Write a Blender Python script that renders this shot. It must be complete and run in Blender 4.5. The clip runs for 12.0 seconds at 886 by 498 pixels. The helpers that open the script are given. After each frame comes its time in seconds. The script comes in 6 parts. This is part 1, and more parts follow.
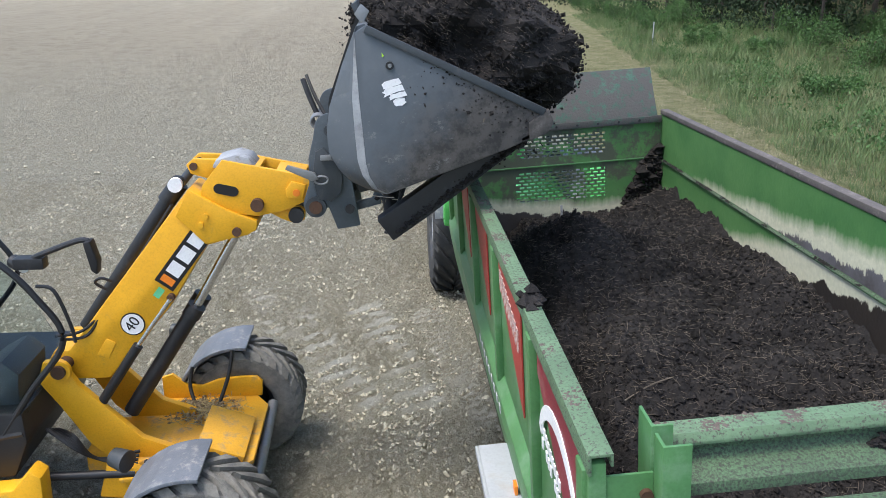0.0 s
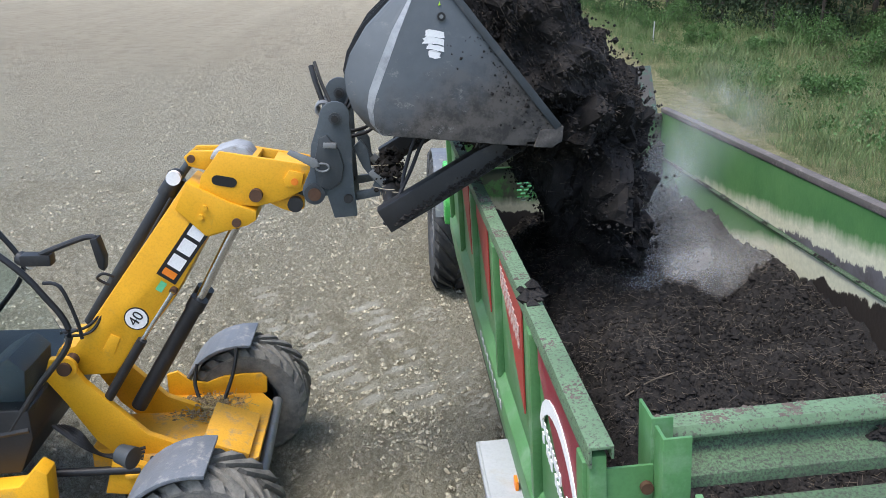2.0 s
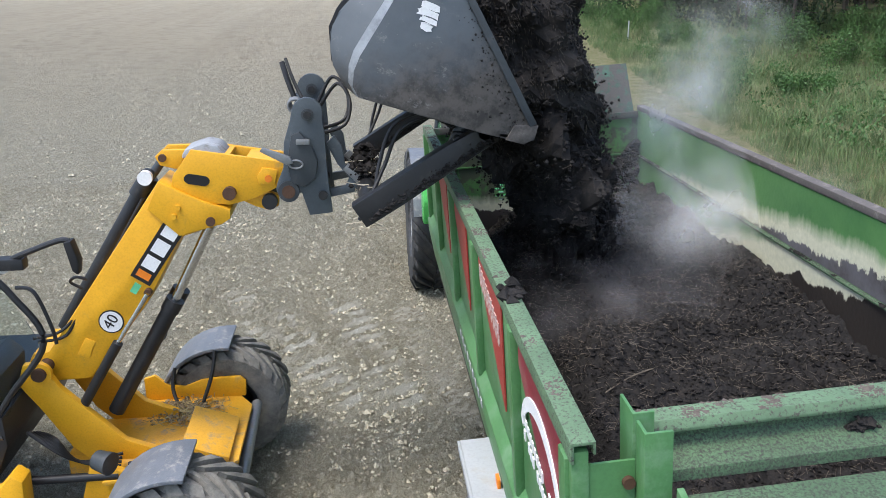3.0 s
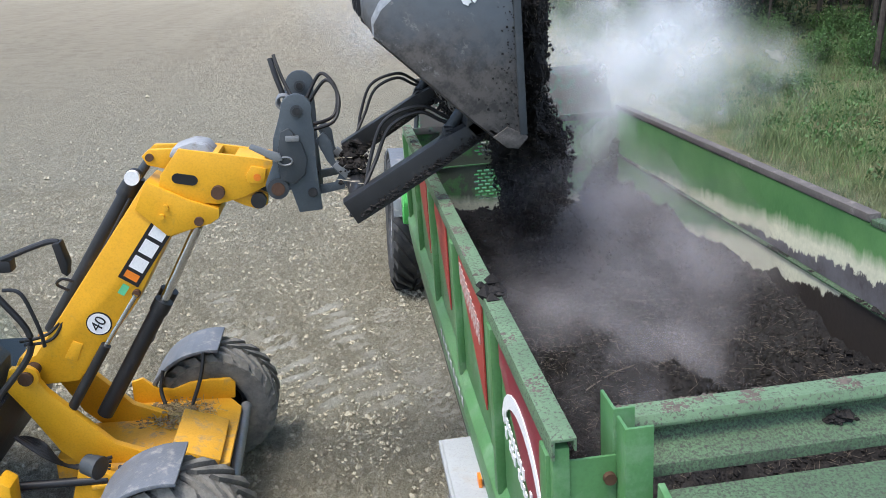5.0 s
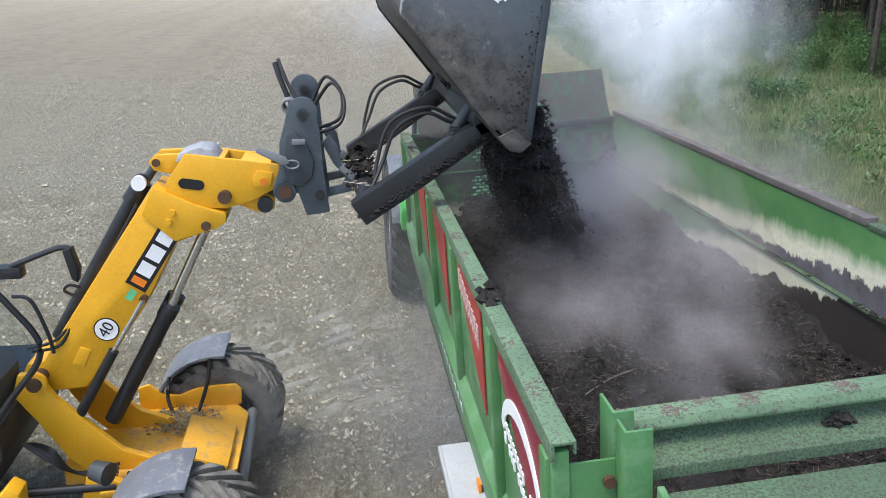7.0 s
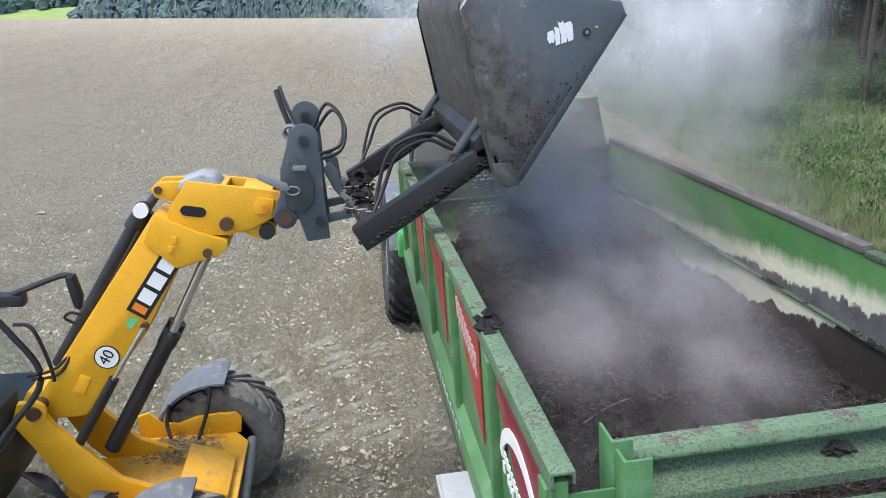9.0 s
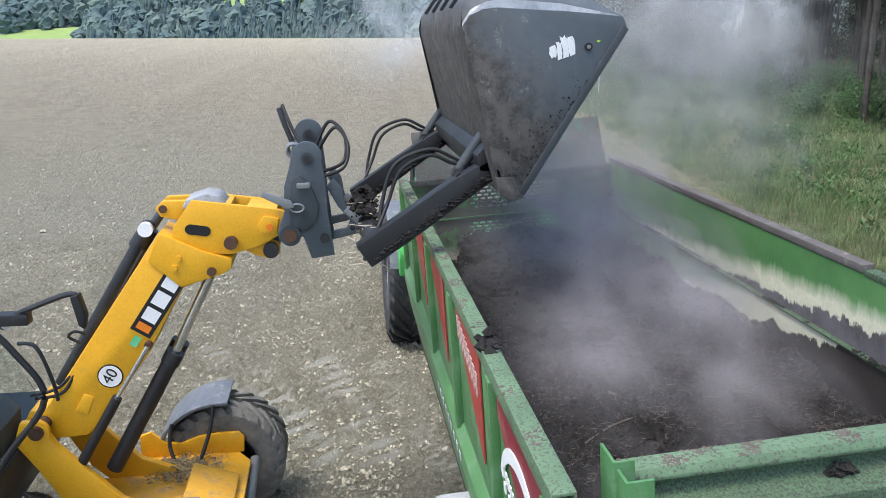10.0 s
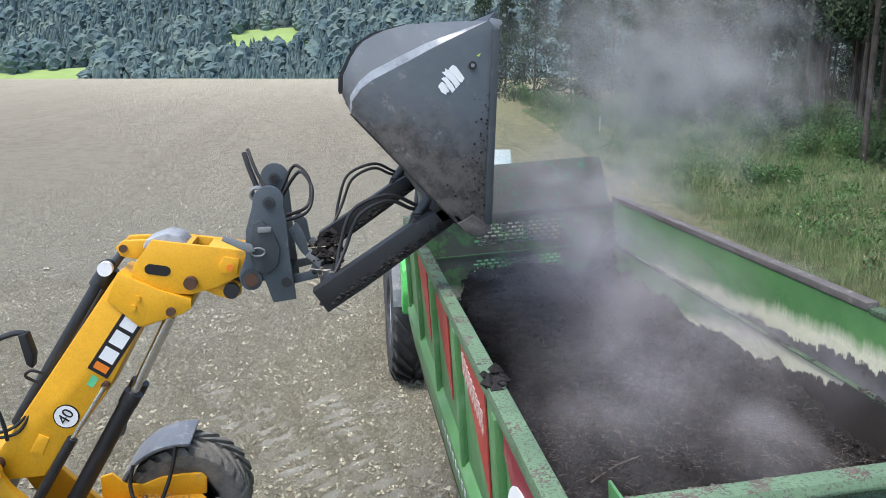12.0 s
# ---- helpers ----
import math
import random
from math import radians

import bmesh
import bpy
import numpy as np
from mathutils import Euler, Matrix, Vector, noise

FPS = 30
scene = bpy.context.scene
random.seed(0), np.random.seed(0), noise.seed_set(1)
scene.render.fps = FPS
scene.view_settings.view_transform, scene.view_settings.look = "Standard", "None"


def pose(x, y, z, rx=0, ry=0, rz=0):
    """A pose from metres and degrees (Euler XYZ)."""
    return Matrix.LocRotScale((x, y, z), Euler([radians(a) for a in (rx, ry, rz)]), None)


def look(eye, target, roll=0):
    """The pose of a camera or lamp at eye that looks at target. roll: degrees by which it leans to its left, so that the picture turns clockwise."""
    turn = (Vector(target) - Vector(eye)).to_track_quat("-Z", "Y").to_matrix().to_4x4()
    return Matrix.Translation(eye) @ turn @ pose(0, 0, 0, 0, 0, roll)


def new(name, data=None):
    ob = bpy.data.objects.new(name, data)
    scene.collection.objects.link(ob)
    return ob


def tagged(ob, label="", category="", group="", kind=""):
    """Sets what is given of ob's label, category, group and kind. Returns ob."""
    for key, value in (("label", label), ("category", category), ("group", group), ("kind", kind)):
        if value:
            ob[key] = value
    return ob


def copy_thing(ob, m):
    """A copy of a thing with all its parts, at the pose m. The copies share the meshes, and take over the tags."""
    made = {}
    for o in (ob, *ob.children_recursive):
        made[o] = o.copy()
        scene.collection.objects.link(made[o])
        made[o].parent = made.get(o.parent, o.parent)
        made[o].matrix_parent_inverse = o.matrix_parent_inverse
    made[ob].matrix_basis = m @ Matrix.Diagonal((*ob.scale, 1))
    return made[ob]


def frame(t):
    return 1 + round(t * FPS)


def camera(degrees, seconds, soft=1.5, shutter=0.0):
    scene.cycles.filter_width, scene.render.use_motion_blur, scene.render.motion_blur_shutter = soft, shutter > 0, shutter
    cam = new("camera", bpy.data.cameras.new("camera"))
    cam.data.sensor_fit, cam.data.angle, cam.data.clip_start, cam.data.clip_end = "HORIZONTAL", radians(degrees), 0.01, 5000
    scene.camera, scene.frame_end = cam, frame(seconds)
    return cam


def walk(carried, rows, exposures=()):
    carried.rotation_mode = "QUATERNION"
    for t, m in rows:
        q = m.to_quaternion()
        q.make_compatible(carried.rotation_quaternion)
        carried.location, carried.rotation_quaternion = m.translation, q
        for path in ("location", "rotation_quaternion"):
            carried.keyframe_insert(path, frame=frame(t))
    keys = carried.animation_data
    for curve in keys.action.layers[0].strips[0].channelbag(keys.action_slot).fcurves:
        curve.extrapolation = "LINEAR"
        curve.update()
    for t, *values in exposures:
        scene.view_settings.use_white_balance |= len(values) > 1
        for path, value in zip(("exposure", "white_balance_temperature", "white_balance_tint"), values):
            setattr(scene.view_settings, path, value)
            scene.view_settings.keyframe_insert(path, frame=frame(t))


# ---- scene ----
cam = camera(57.4, 12.0, soft=0.8)

PATH = [
    (0, (-0.663, -2.303, 4.358), (-0.522, -0.41, 3.728), 0.2),
    (0.5, (-0.658, -2.302, 4.351), (-0.519, -0.408, 3.722), 0.3),
    (1, (-0.662, -2.318, 4.353), (-0.522, -0.425, 3.723), 0.2),
    (1.5, (-0.661, -2.307, 4.343), (-0.523, -0.414, 3.712), 0.2),
    (2, (-0.668, -2.325, 4.343), (-0.528, -0.432, 3.713), 0.2),
    (2.5, (-0.676, -2.329, 4.344), (-0.514, -0.438, 3.714), 0.1),
    (3, (-0.669, -2.312, 4.328), (-0.476, -0.423, 3.699), 0.0),
    (5, (-0.661, -2.301, 4.308), (-0.421, -0.416, 3.682), -0.0),
    (5.5, (-0.664, -2.305, 4.307), (-0.418, -0.422, 3.681), -0.0),
    (6, (-0.662, -2.305, 4.306), (-0.417, -0.421, 3.681), -0.0),
    (6.5, (-0.666, -2.307, 4.305), (-0.421, -0.421, 3.686), 0.0),
    (7, (-0.668, -2.313, 4.304), (-0.422, -0.424, 3.694), -0.1),
    (9, (-0.673, -2.316, 4.315), (-0.417, -0.41, 3.767), -0.1),
    (9.5, (-0.677, -2.323, 4.313), (-0.42, -0.41, 3.789), -0.0),
    (10, (-0.674, -2.32, 4.321), (-0.418, -0.402, 3.817), -0.1),
    (10.5, (-0.676, -2.326, 4.321), (-0.421, -0.401, 3.841), -0.1),
    (11, (-0.689, -2.33, 4.327), (-0.433, -0.401, 3.869), -0.2),
    (11.5, (-0.698, -2.332, 4.323), (-0.441, -0.397, 3.888), -0.1),
    (12, (-0.699, -2.342, 4.317), (-0.444, -0.401, 3.906), -0.0),
]
walk(cam, [(t, look(eye, target, roll)) for t, eye, target, roll in PATH])

# ---- light ----
world = bpy.data.worlds.new("sky")
scene.world = world
world.use_nodes = True
wn = world.node_tree.nodes
sky = wn.new("ShaderNodeTexSky")
sky.sky_type, sky.sun_disc = "NISHITA", False
sky.sun_elevation, sky.sun_rotation = radians(70), radians(-140)
sky.air_density, sky.dust_density, sky.ozone_density = 1.0, 2.0, 1.6
wn["Background"].inputs["Strength"].default_value = 0.15
world.node_tree.links.new(sky.outputs[0], wn["Background"].inputs["Color"])
sun_data = bpy.data.lights.new("sun", "SUN")
sun_data.energy, sun_data.angle, sun_data.color = 1.6, radians(24), (1.0, 0.96, 0.92)
sun = new("sun", sun_data)
sun.matrix_world = look((-9, 0, 18), (0, 3, 0))
scene.view_settings.exposure = 1.2
scene.cycles.transparent_max_bounces = 64

# ---- materials ----


def tree_of(name):
    m = bpy.data.materials.new(name)
    m.use_nodes = True
    return m, m.node_tree, m.node_tree.nodes["Principled BSDF"]


def node(nt, kind, **ins):
    n = nt.nodes.new("ShaderNode" + kind)
    for k, v in ins.items():
        s = n.inputs[int(k[1:])] if k[0] == "i" and k[1:].isdigit() else n.inputs[k]
        if hasattr(v, "is_output"):
            nt.links.new(v, s)
        else:
            s.default_value = v
    return n


def coords(nt, scale=(1, 1, 1)):
    tc = nt.nodes.new("ShaderNodeTexCoord")
    mp = node(nt, "Mapping", Vector=tc.outputs["Object"])
    mp.inputs["Scale"].default_value = scale
    return mp.outputs[0]


def noise_of(nt, co, scale, detail=5.0, rough=0.6):
    return node(nt, "TexNoise", Vector=co, Scale=scale, Detail=detail, Roughness=rough).outputs["Fac"]


def ramp(nt, fac, a, b):
    return node(nt, "MapRange", i0=fac, i1=a, i2=b).outputs[0]


def mix(nt, fac, a, b):
    n = nt.nodes.new("ShaderNodeMix")
    n.data_type = "RGBA"
    for s, v in ((n.inputs[0], fac), (n.inputs[6], a), (n.inputs[7], b)):
        if hasattr(v, "is_output"):
            nt.links.new(v, s)
        else:
            s.default_value = v if not isinstance(v, tuple) or len(v) == 4 else (*v, 1)
    return n.outputs[2]


def mul(nt, a, b, op="MULTIPLY"):
    n = nt.nodes.new("ShaderNodeMath")
    n.operation = op
    for s, v in ((n.inputs[0], a), (n.inputs[1], b)):
        if hasattr(v, "is_output"):
            nt.links.new(v, s)
        else:
            s.default_value = v
    return n.outputs[0]


def surface(name, base, rough=0.5, metal=0.0, vary=0.25, scale=3.0, dirt=None, dirt_from=0.55, dirt_to=0.7, dirt_scale=4.0, bump=0.1, grain=60.0, spec=0.4):
    """Paint, metal, rubber or soil: tone at two scales, dirt in patches, fine relief."""
    m, nt, bs = tree_of(name)
    co = coords(nt)
    big, fine = noise_of(nt, co, scale), noise_of(nt, co, grain, 4.0)
    lo, hi = tuple(c * (1 - vary) for c in base), tuple(min(1, c * (1 + vary)) for c in base)
    col = mix(nt, ramp(nt, big, 0.3, 0.7), lo, hi)
    col = mix(nt, mul(nt, ramp(nt, fine, 0.45, 0.75), 0.35), col, tuple(c * 0.6 for c in base))
    rgh = mul(nt, ramp(nt, big, 0.2, 0.8), 0.15)
    rgh = mul(nt, rgh, rough - 0.05, "ADD")
    if dirt:
        d = noise_of(nt, co, dirt_scale, 8.0, 0.7)
        f = ramp(nt, d, dirt_from, dirt_to)
        col = mix(nt, f, col, dirt)
        rgh = mul(nt, rgh, mul(nt, f, 0.4), "ADD")
    nt.links.new(col, bs.inputs["Base Color"])
    nt.links.new(rgh, bs.inputs["Roughness"])
    bs.inputs["Metallic"].default_value = metal
    bs.inputs["Specular IOR Level"].default_value = spec
    b = node(nt, "Bump", Height=fine, Strength=bump, Distance=0.01)
    nt.links.new(b.outputs[0], bs.inputs["Normal"])
    return m


DUST = (0.30, 0.25, 0.18)
MUCK = (0.035, 0.028, 0.022)
yellow = surface("yellow_paint", (0.76, 0.385, 0.018), 0.38, vary=0.08, dirt=(0.42, 0.27, 0.08), dirt_from=0.6, dirt_to=0.8, bump=0.03)
yellow_dirty = surface("worn_yellow_paint", (0.70, 0.36, 0.025), 0.5, vary=0.12, dirt=DUST, dirt_from=0.52, dirt_to=0.72, dirt_scale=7, bump=0.15)
black = surface("black_steel", (0.018, 0.019, 0.021), 0.42, vary=0.3, dirt=(0.09, 0.08, 0.07), dirt_from=0.58, dirt_to=0.85)
charcoal = surface("charcoal_steel", (0.044, 0.052, 0.058), 0.45, vary=0.25, dirt=(0.12, 0.11, 0.10), dirt_from=0.56, dirt_to=0.8, dirt_scale=6, bump=0.08)
rubber_hose = surface("hose_rubber", (0.016, 0.016, 0.017), 0.5, vary=0.2)
tyre_rubber = surface("tyre_rubber", (0.10, 0.10, 0.094), 0.85, vary=0.25, dirt=(0.27, 0.255, 0.22), dirt_from=0.36, dirt_to=0.75, dirt_scale=7, bump=0.3)
dark_tyre = surface("dark_tyre_rubber", (0.036, 0.038, 0.041), 0.55, vary=0.25, dirt=(0.13, 0.123, 0.11), dirt_from=0.5, dirt_to=0.8, dirt_scale=7, bump=0.3)
mudguard_plastic = surface("grey_plastic", (0.135, 0.15, 0.172), 0.45, vary=0.2, dirt=(0.32, 0.31, 0.29), dirt_from=0.52, dirt_to=0.72, dirt_scale=14)
pale_metal = surface("pale_metal", (0.24, 0.25, 0.255), 0.45, 0.5, vary=0.1, dirt=(0.3, 0.28, 0.24))
chrome = surface("chrome_rod", (0.6, 0.6, 0.6), 0.2, 1.0, vary=0.05)
rusty = surface("rusty_pin", (0.10, 0.055, 0.035), 0.7, 0.4, vary=0.4, bump=0.3)
rubbed = surface("rubbed_steel", (0.14, 0.145, 0.15), 0.55, 0.3, vary=0.4, scale=9, dirt=(0.05, 0.05, 0.05), dirt_from=0.45, dirt_to=0.6, dirt_scale=8)
slate = surface("slate_paint", (0.075, 0.092, 0.105), 0.42, vary=0.2, dirt=(0.20, 0.20, 0.19), dirt_from=0.58, dirt_to=0.8, dirt_scale=9, bump=0.06)
light_grey = surface("light_grey_paint", (0.37, 0.385, 0.395), 0.45, vary=0.08, dirt=(0.36, 0.34, 0.3))
white = surface("white_sticker", (0.8, 0.8, 0.79), 0.5, vary=0.05)
black_print = surface("black_print", (0.012, 0.012, 0.013), 0.5, vary=0.1)
red = surface("red_panel", (0.36, 0.045, 0.035), 0.5, vary=0.12, dirt=(0.30, 0.16, 0.12))
maroon = surface("maroon_panel", (0.22, 0.02, 0.035), 0.45, vary=0.12, dirt=(0.26, 0.12, 0.1))
orange = surface("orange_plastic", (0.8, 0.22, 0.02), 0.35, vary=0.1)
GREEN = (0.078, 0.205, 0.076)
green = surface("green_paint", GREEN, 0.4, vary=0.12, dirt=(0.22, 0.33, 0.22), dirt_from=0.5, dirt_to=0.85, bump=0.04)
green_dirty = surface("speckled_green_paint", (0.066, 0.125, 0.062), 0.6, vary=0.25, dirt=(0.050, 0.054, 0.044), dirt_from=0.44, dirt_to=0.60, dirt_scale=95, bump=0.4)
rail_green = surface("dusty_green_rail", (0.112, 0.188, 0.105), 0.6, vary=0.25, dirt=(0.08, 0.078, 0.066), dirt_from=0.52, dirt_to=0.62, dirt_scale=70, bump=0.4)
hood_steel = surface("caked_hood", (0.05, 0.12, 0.085), 0.7, vary=0.4, dirt=(0.088, 0.085, 0.08), dirt_from=0.36, dirt_to=0.50, dirt_scale=12, bump=0.7, grain=40)
timber = surface("weathered_rail", (0.105, 0.094, 0.088), 0.75, vary=0.3, dirt=(0.22, 0.20, 0.185), dirt_scale=14, bump=0.4)
tractor_green = surface("bright_green_paint", (0.10, 0.52, 0.12), 0.25, vary=0.06, dirt=(0.3, 0.4, 0.25), dirt_from=0.62, dirt_to=0.8)
lime = surface("lime_hose", (0.45, 0.75, 0.05), 0.45, vary=0.08)
faded = surface("faded_lettering", (0.55, 0.42, 0.38), 0.6, vary=0.15, dirt=(0.36, 0.12, 0.09), dirt_from=0.45, dirt_to=0.6, dirt_scale=30)
lamp_red = surface("red_lens", (0.30, 0.03, 0.02), 0.2, vary=0.1)
muck = surface("dark_manure", (0.0235, 0.0220, 0.0214), 0.95, vary=0.6, scale=2.2, dirt=(0.040, 0.035, 0.031), dirt_from=0.5, dirt_to=0.68, dirt_scale=26, bump=1.0, grain=90, spec=0.15)
dried = surface("dried_manure", (0.125, 0.105, 0.092), 0.95, vary=0.35, scale=9, spec=0.1)
straw = surface("straw", (0.115, 0.098, 0.078), 0.8, vary=0.4, scale=20, spec=0.2)
grass_blade = surface("grass_blades", (0.125, 0.180, 0.072), 0.6, vary=0.5, scale=1.4, dirt=(0.30, 0.27, 0.16), dirt_from=0.52, dirt_to=0.72, dirt_scale=0.5, spec=0.25)
leaf_dark = surface("dark_needles", (0.026, 0.045, 0.022), 0.7, vary=0.5, scale=0.8, dirt=(0.055, 0.085, 0.03), dirt_scale=0.7, spec=0.2)
leaf_green = surface("shrub_leaves", (0.06, 0.125, 0.035), 0.55, vary=0.4, scale=1.2, spec=0.3)
bark = surface("bark", (0.062, 0.052, 0.043), 0.9, vary=0.4, scale=5, bump=0.6, grain=20)


def bucket_paint():
    """Charcoal paint, scraped pale and smeared dark towards the cutting edge by use."""
    m, nt, bs = tree_of("bucket_paint")
    co = coords(nt)
    sx = node(nt, "SeparateXYZ", Vector=co)
    d = noise_of(nt, co, 3.5, 8.0, 0.7)
    f = noise_of(nt, coords(nt, (1, 1, 1.6)), 6.0, 12.0, 0.8)
    lean = mul(nt, mul(nt, sx.outputs["Z"], 0.8), mul(nt, mul(nt, sx.outputs["X"], 0.6, "ADD"), 0.45), "SUBTRACT")
    low = ramp(nt, mul(nt, lean, mul(nt, d, 0.62), "SUBTRACT"), 0.04, -0.24)
    col = mix(nt, ramp(nt, d, 0.3, 0.7), (0.072, 0.086, 0.098), (0.104, 0.120, 0.134))
    e = noise_of(nt, co, 11.0, 9.0, 0.75)
    col = mix(nt, mul(nt, low, 0.9), col, mix(nt, ramp(nt, e, 0.42, 0.58), (0.030, 0.025, 0.021), (0.088, 0.077, 0.066)))
    col = mix(nt, mul(nt, mul(nt, ramp(nt, f, 0.57, 0.62), ramp(nt, sx.outputs["Z"], 0.75, 0.45)), 0.55), col, (0.22, 0.215, 0.205))
    nt.links.new(col, bs.inputs["Base Color"])
    nt.links.new(ramp(nt, d, -1.2, 1.2), bs.inputs["Roughness"])
    b = node(nt, "Bump", Height=f, Strength=0.25, Distance=0.01)
    nt.links.new(b.outputs[0], bs.inputs["Normal"])
    return m


def body_inside(name, slope, cream_z, dark_z, under, caked=0.66):
    """Green inner sheet: bare and pale below a ragged line, caked dark below a second one."""
    m, nt, bs = tree_of(name)
    tc = nt.nodes.new("ShaderNodeTexCoord")
    pos = nt.nodes.new("ShaderNodeNewGeometry").outputs["Position"]
    sx = node(nt, "SeparateXYZ", Vector=pos)
    n1 = node(nt, "TexNoise", Vector=pos, Scale=2.3, Detail=6.0, Roughness=0.6).outputs["Fac"]
    n2 = node(nt, "TexNoise", Vector=pos, Scale=2.1, Detail=6.0, Roughness=0.68).outputs["Fac"]
    grain = node(nt, "TexNoise", Vector=pos, Scale=30.0, Detail=4.0).outputs["Fac"]
    z = mul(nt, sx.outputs["Z"], mul(nt, mul(nt, sx.outputs["Y"], 2.2, "SUBTRACT"), slope), "ADD")
    up = mul(nt, z, mul(nt, n1, 0.16), "ADD")
    dn = mul(nt, z, mul(nt, n2, 0.34), "ADD")
    col = mix(nt, ramp(nt, n1, 0.3, 0.7), (0.055, 0.165, 0.05), (0.105, 0.245, 0.08))
    n3 = node(nt, "TexNoise", Vector=pos, Scale=3.2, Detail=9.0, Roughness=0.72).outputs["Fac"]
    col = mix(nt, mul(nt, ramp(nt, n3, caked, caked + 0.07), 0.85), col, (0.075, 0.068, 0.058))
    streak = node(nt, "Mapping", Vector=pos)
    streak.inputs["Scale"].default_value = (9.0, 9.0, 0.8)
    n4 = node(nt, "TexNoise", Vector=streak.outputs[0], Scale=1.0, Detail=6.0, Roughness=0.7).outputs["Fac"]
    up = mul(nt, up, mul(nt, mul(nt, n4, 0.5, "SUBTRACT"), 0.16), "ADD")
    dn = mul(nt, dn, mul(nt, mul(nt, n4, 0.5, "SUBTRACT"), 0.20), "ADD")
    cream = mix(nt, grain, (0.46, 0.47, 0.34), (0.72, 0.70, 0.53))
    col = mix(nt, ramp(nt, up, cream_z + 0.13, cream_z + 0.03), col, cream)
    col = mix(nt, ramp(nt, dn, dark_z + 0.18, dark_z + 0.165), col, mix(nt, ramp(nt, n1, 0.4, 0.6), under, mix(nt, grain, under, MUCK)))
    nt.links.new(col, bs.inputs["Base Color"])
    bs.inputs["Roughness"].default_value = 0.55
    b = node(nt, "Bump", Height=grain, Strength=0.2, Distance=0.01)
    nt.links.new(b.outputs[0], bs.inputs["Normal"])
    return m


def ground_material():
    """Harrowed pale soil on one side of the boundary, mown dry grass on the other."""
    m, nt, bs = tree_of("ground")
    pos = nt.nodes.new("ShaderNodeNewGeometry").outputs["Position"]
    sx = node(nt, "SeparateXYZ", Vector=pos)
    n_big = node(nt, "TexNoise", Vector=pos, Scale=0.12, Detail=6.0, Roughness=0.6).outputs["Fac"]
    n_mid = node(nt, "TexNoise", Vector=pos, Scale=2.2, Detail=8.0, Roughness=0.7).outputs["Fac"]
    n_fine = node(nt, "TexNoise", Vector=pos, Scale=14.0, Detail=8.0, Roughness=0.75).outputs["Fac"]
    rows = node(nt, "Mapping", Vector=pos)
    rows.inputs["Rotation"].default_value = (0, 0, radians(-14))
    rows.inputs["Scale"].default_value = (3.0, 0.10, 1.0)
    n_row = node(nt, "TexNoise", Vector=rows.outputs[0], Scale=1.0, Detail=5.0, Roughness=0.65).outputs["Fac"]
    wob = node(nt, "TexNoise", Vector=pos, Scale=9.0, Detail=3.0)
    bent = node(nt, "VectorMath", i0=pos, i1=wob.outputs["Color"])
    bent.operation = "MULTIPLY_ADD"
    bent.inputs[0].default_value = (0, 0, 0)
    nt.links.new(wob.outputs["Color"], bent.inputs[0])
    bent.inputs[1].default_value = (0.10, 0.10, 0.10)
    nt.links.new(pos, bent.inputs[2])
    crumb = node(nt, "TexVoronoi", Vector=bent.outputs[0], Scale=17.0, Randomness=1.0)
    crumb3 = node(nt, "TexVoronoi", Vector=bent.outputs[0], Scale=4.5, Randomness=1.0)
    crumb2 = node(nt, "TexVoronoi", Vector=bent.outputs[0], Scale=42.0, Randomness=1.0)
    tone = node(nt, "SeparateColor", Color=crumb.outputs["Color"]).outputs[0]
    soil = mix(nt, ramp(nt, n_mid, 0.3, 0.7), (0.485, 0.455, 0.338), (0.690, 0.658, 0.508))
    soil = mix(nt, mul(nt, tone, 0.5), soil, (0.701, 0.668, 0.517))
    soil = mix(nt, mul(nt, ramp(nt, n_row, 0.42, 0.66), 0.5), soil, (0.648, 0.611, 0.464))
    soil = mix(nt, mul(nt, ramp(nt, n_big, 0.42, 0.65), 0.3), soil, (0.478, 0.429, 0.307))
    # shade in the gaps between crumbs, put into the soil colour
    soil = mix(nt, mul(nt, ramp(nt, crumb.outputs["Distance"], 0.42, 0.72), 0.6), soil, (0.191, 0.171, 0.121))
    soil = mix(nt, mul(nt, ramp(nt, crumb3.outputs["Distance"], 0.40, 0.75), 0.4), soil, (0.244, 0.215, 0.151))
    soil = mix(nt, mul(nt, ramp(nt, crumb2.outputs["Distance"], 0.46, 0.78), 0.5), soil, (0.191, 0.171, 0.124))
    soil = mix(nt, mul(nt, ramp(nt, n_fine, 0.54, 0.64), 0.9), soil, (0.740, 0.700, 0.580))
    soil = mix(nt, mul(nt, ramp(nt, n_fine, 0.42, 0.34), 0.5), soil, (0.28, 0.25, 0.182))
    firm = nt.nodes.new("ShaderNodeAttribute")
    firm.attribute_name = "firm"
    soil = mix(nt, mul(nt, firm.outputs["Fac"], 0.9), soil, mix(nt, n_fine, (0.60, 0.575, 0.47), (0.74, 0.71, 0.60)))
    # further up the field: browner, in long drilled lines with darker clods
    lines = node(nt, "Mapping", Vector=pos)
    lines.inputs["Rotation"].default_value = (0, 0, radians(10))
    lines.inputs["Scale"].default_value = (0.5, 0.012, 1.0)
    n_line = node(nt, "TexNoise", Vector=lines.outputs[0], Scale=1.0, Detail=7.0, Roughness=0.75).outputs["Fac"]
    lump = node(nt, "TexVoronoi", Vector=bent.outputs[0], Scale=2.4, Randomness=1.0)
    lump_tone = node(nt, "SeparateColor", Color=lump.outputs["Color"]).outputs[0]
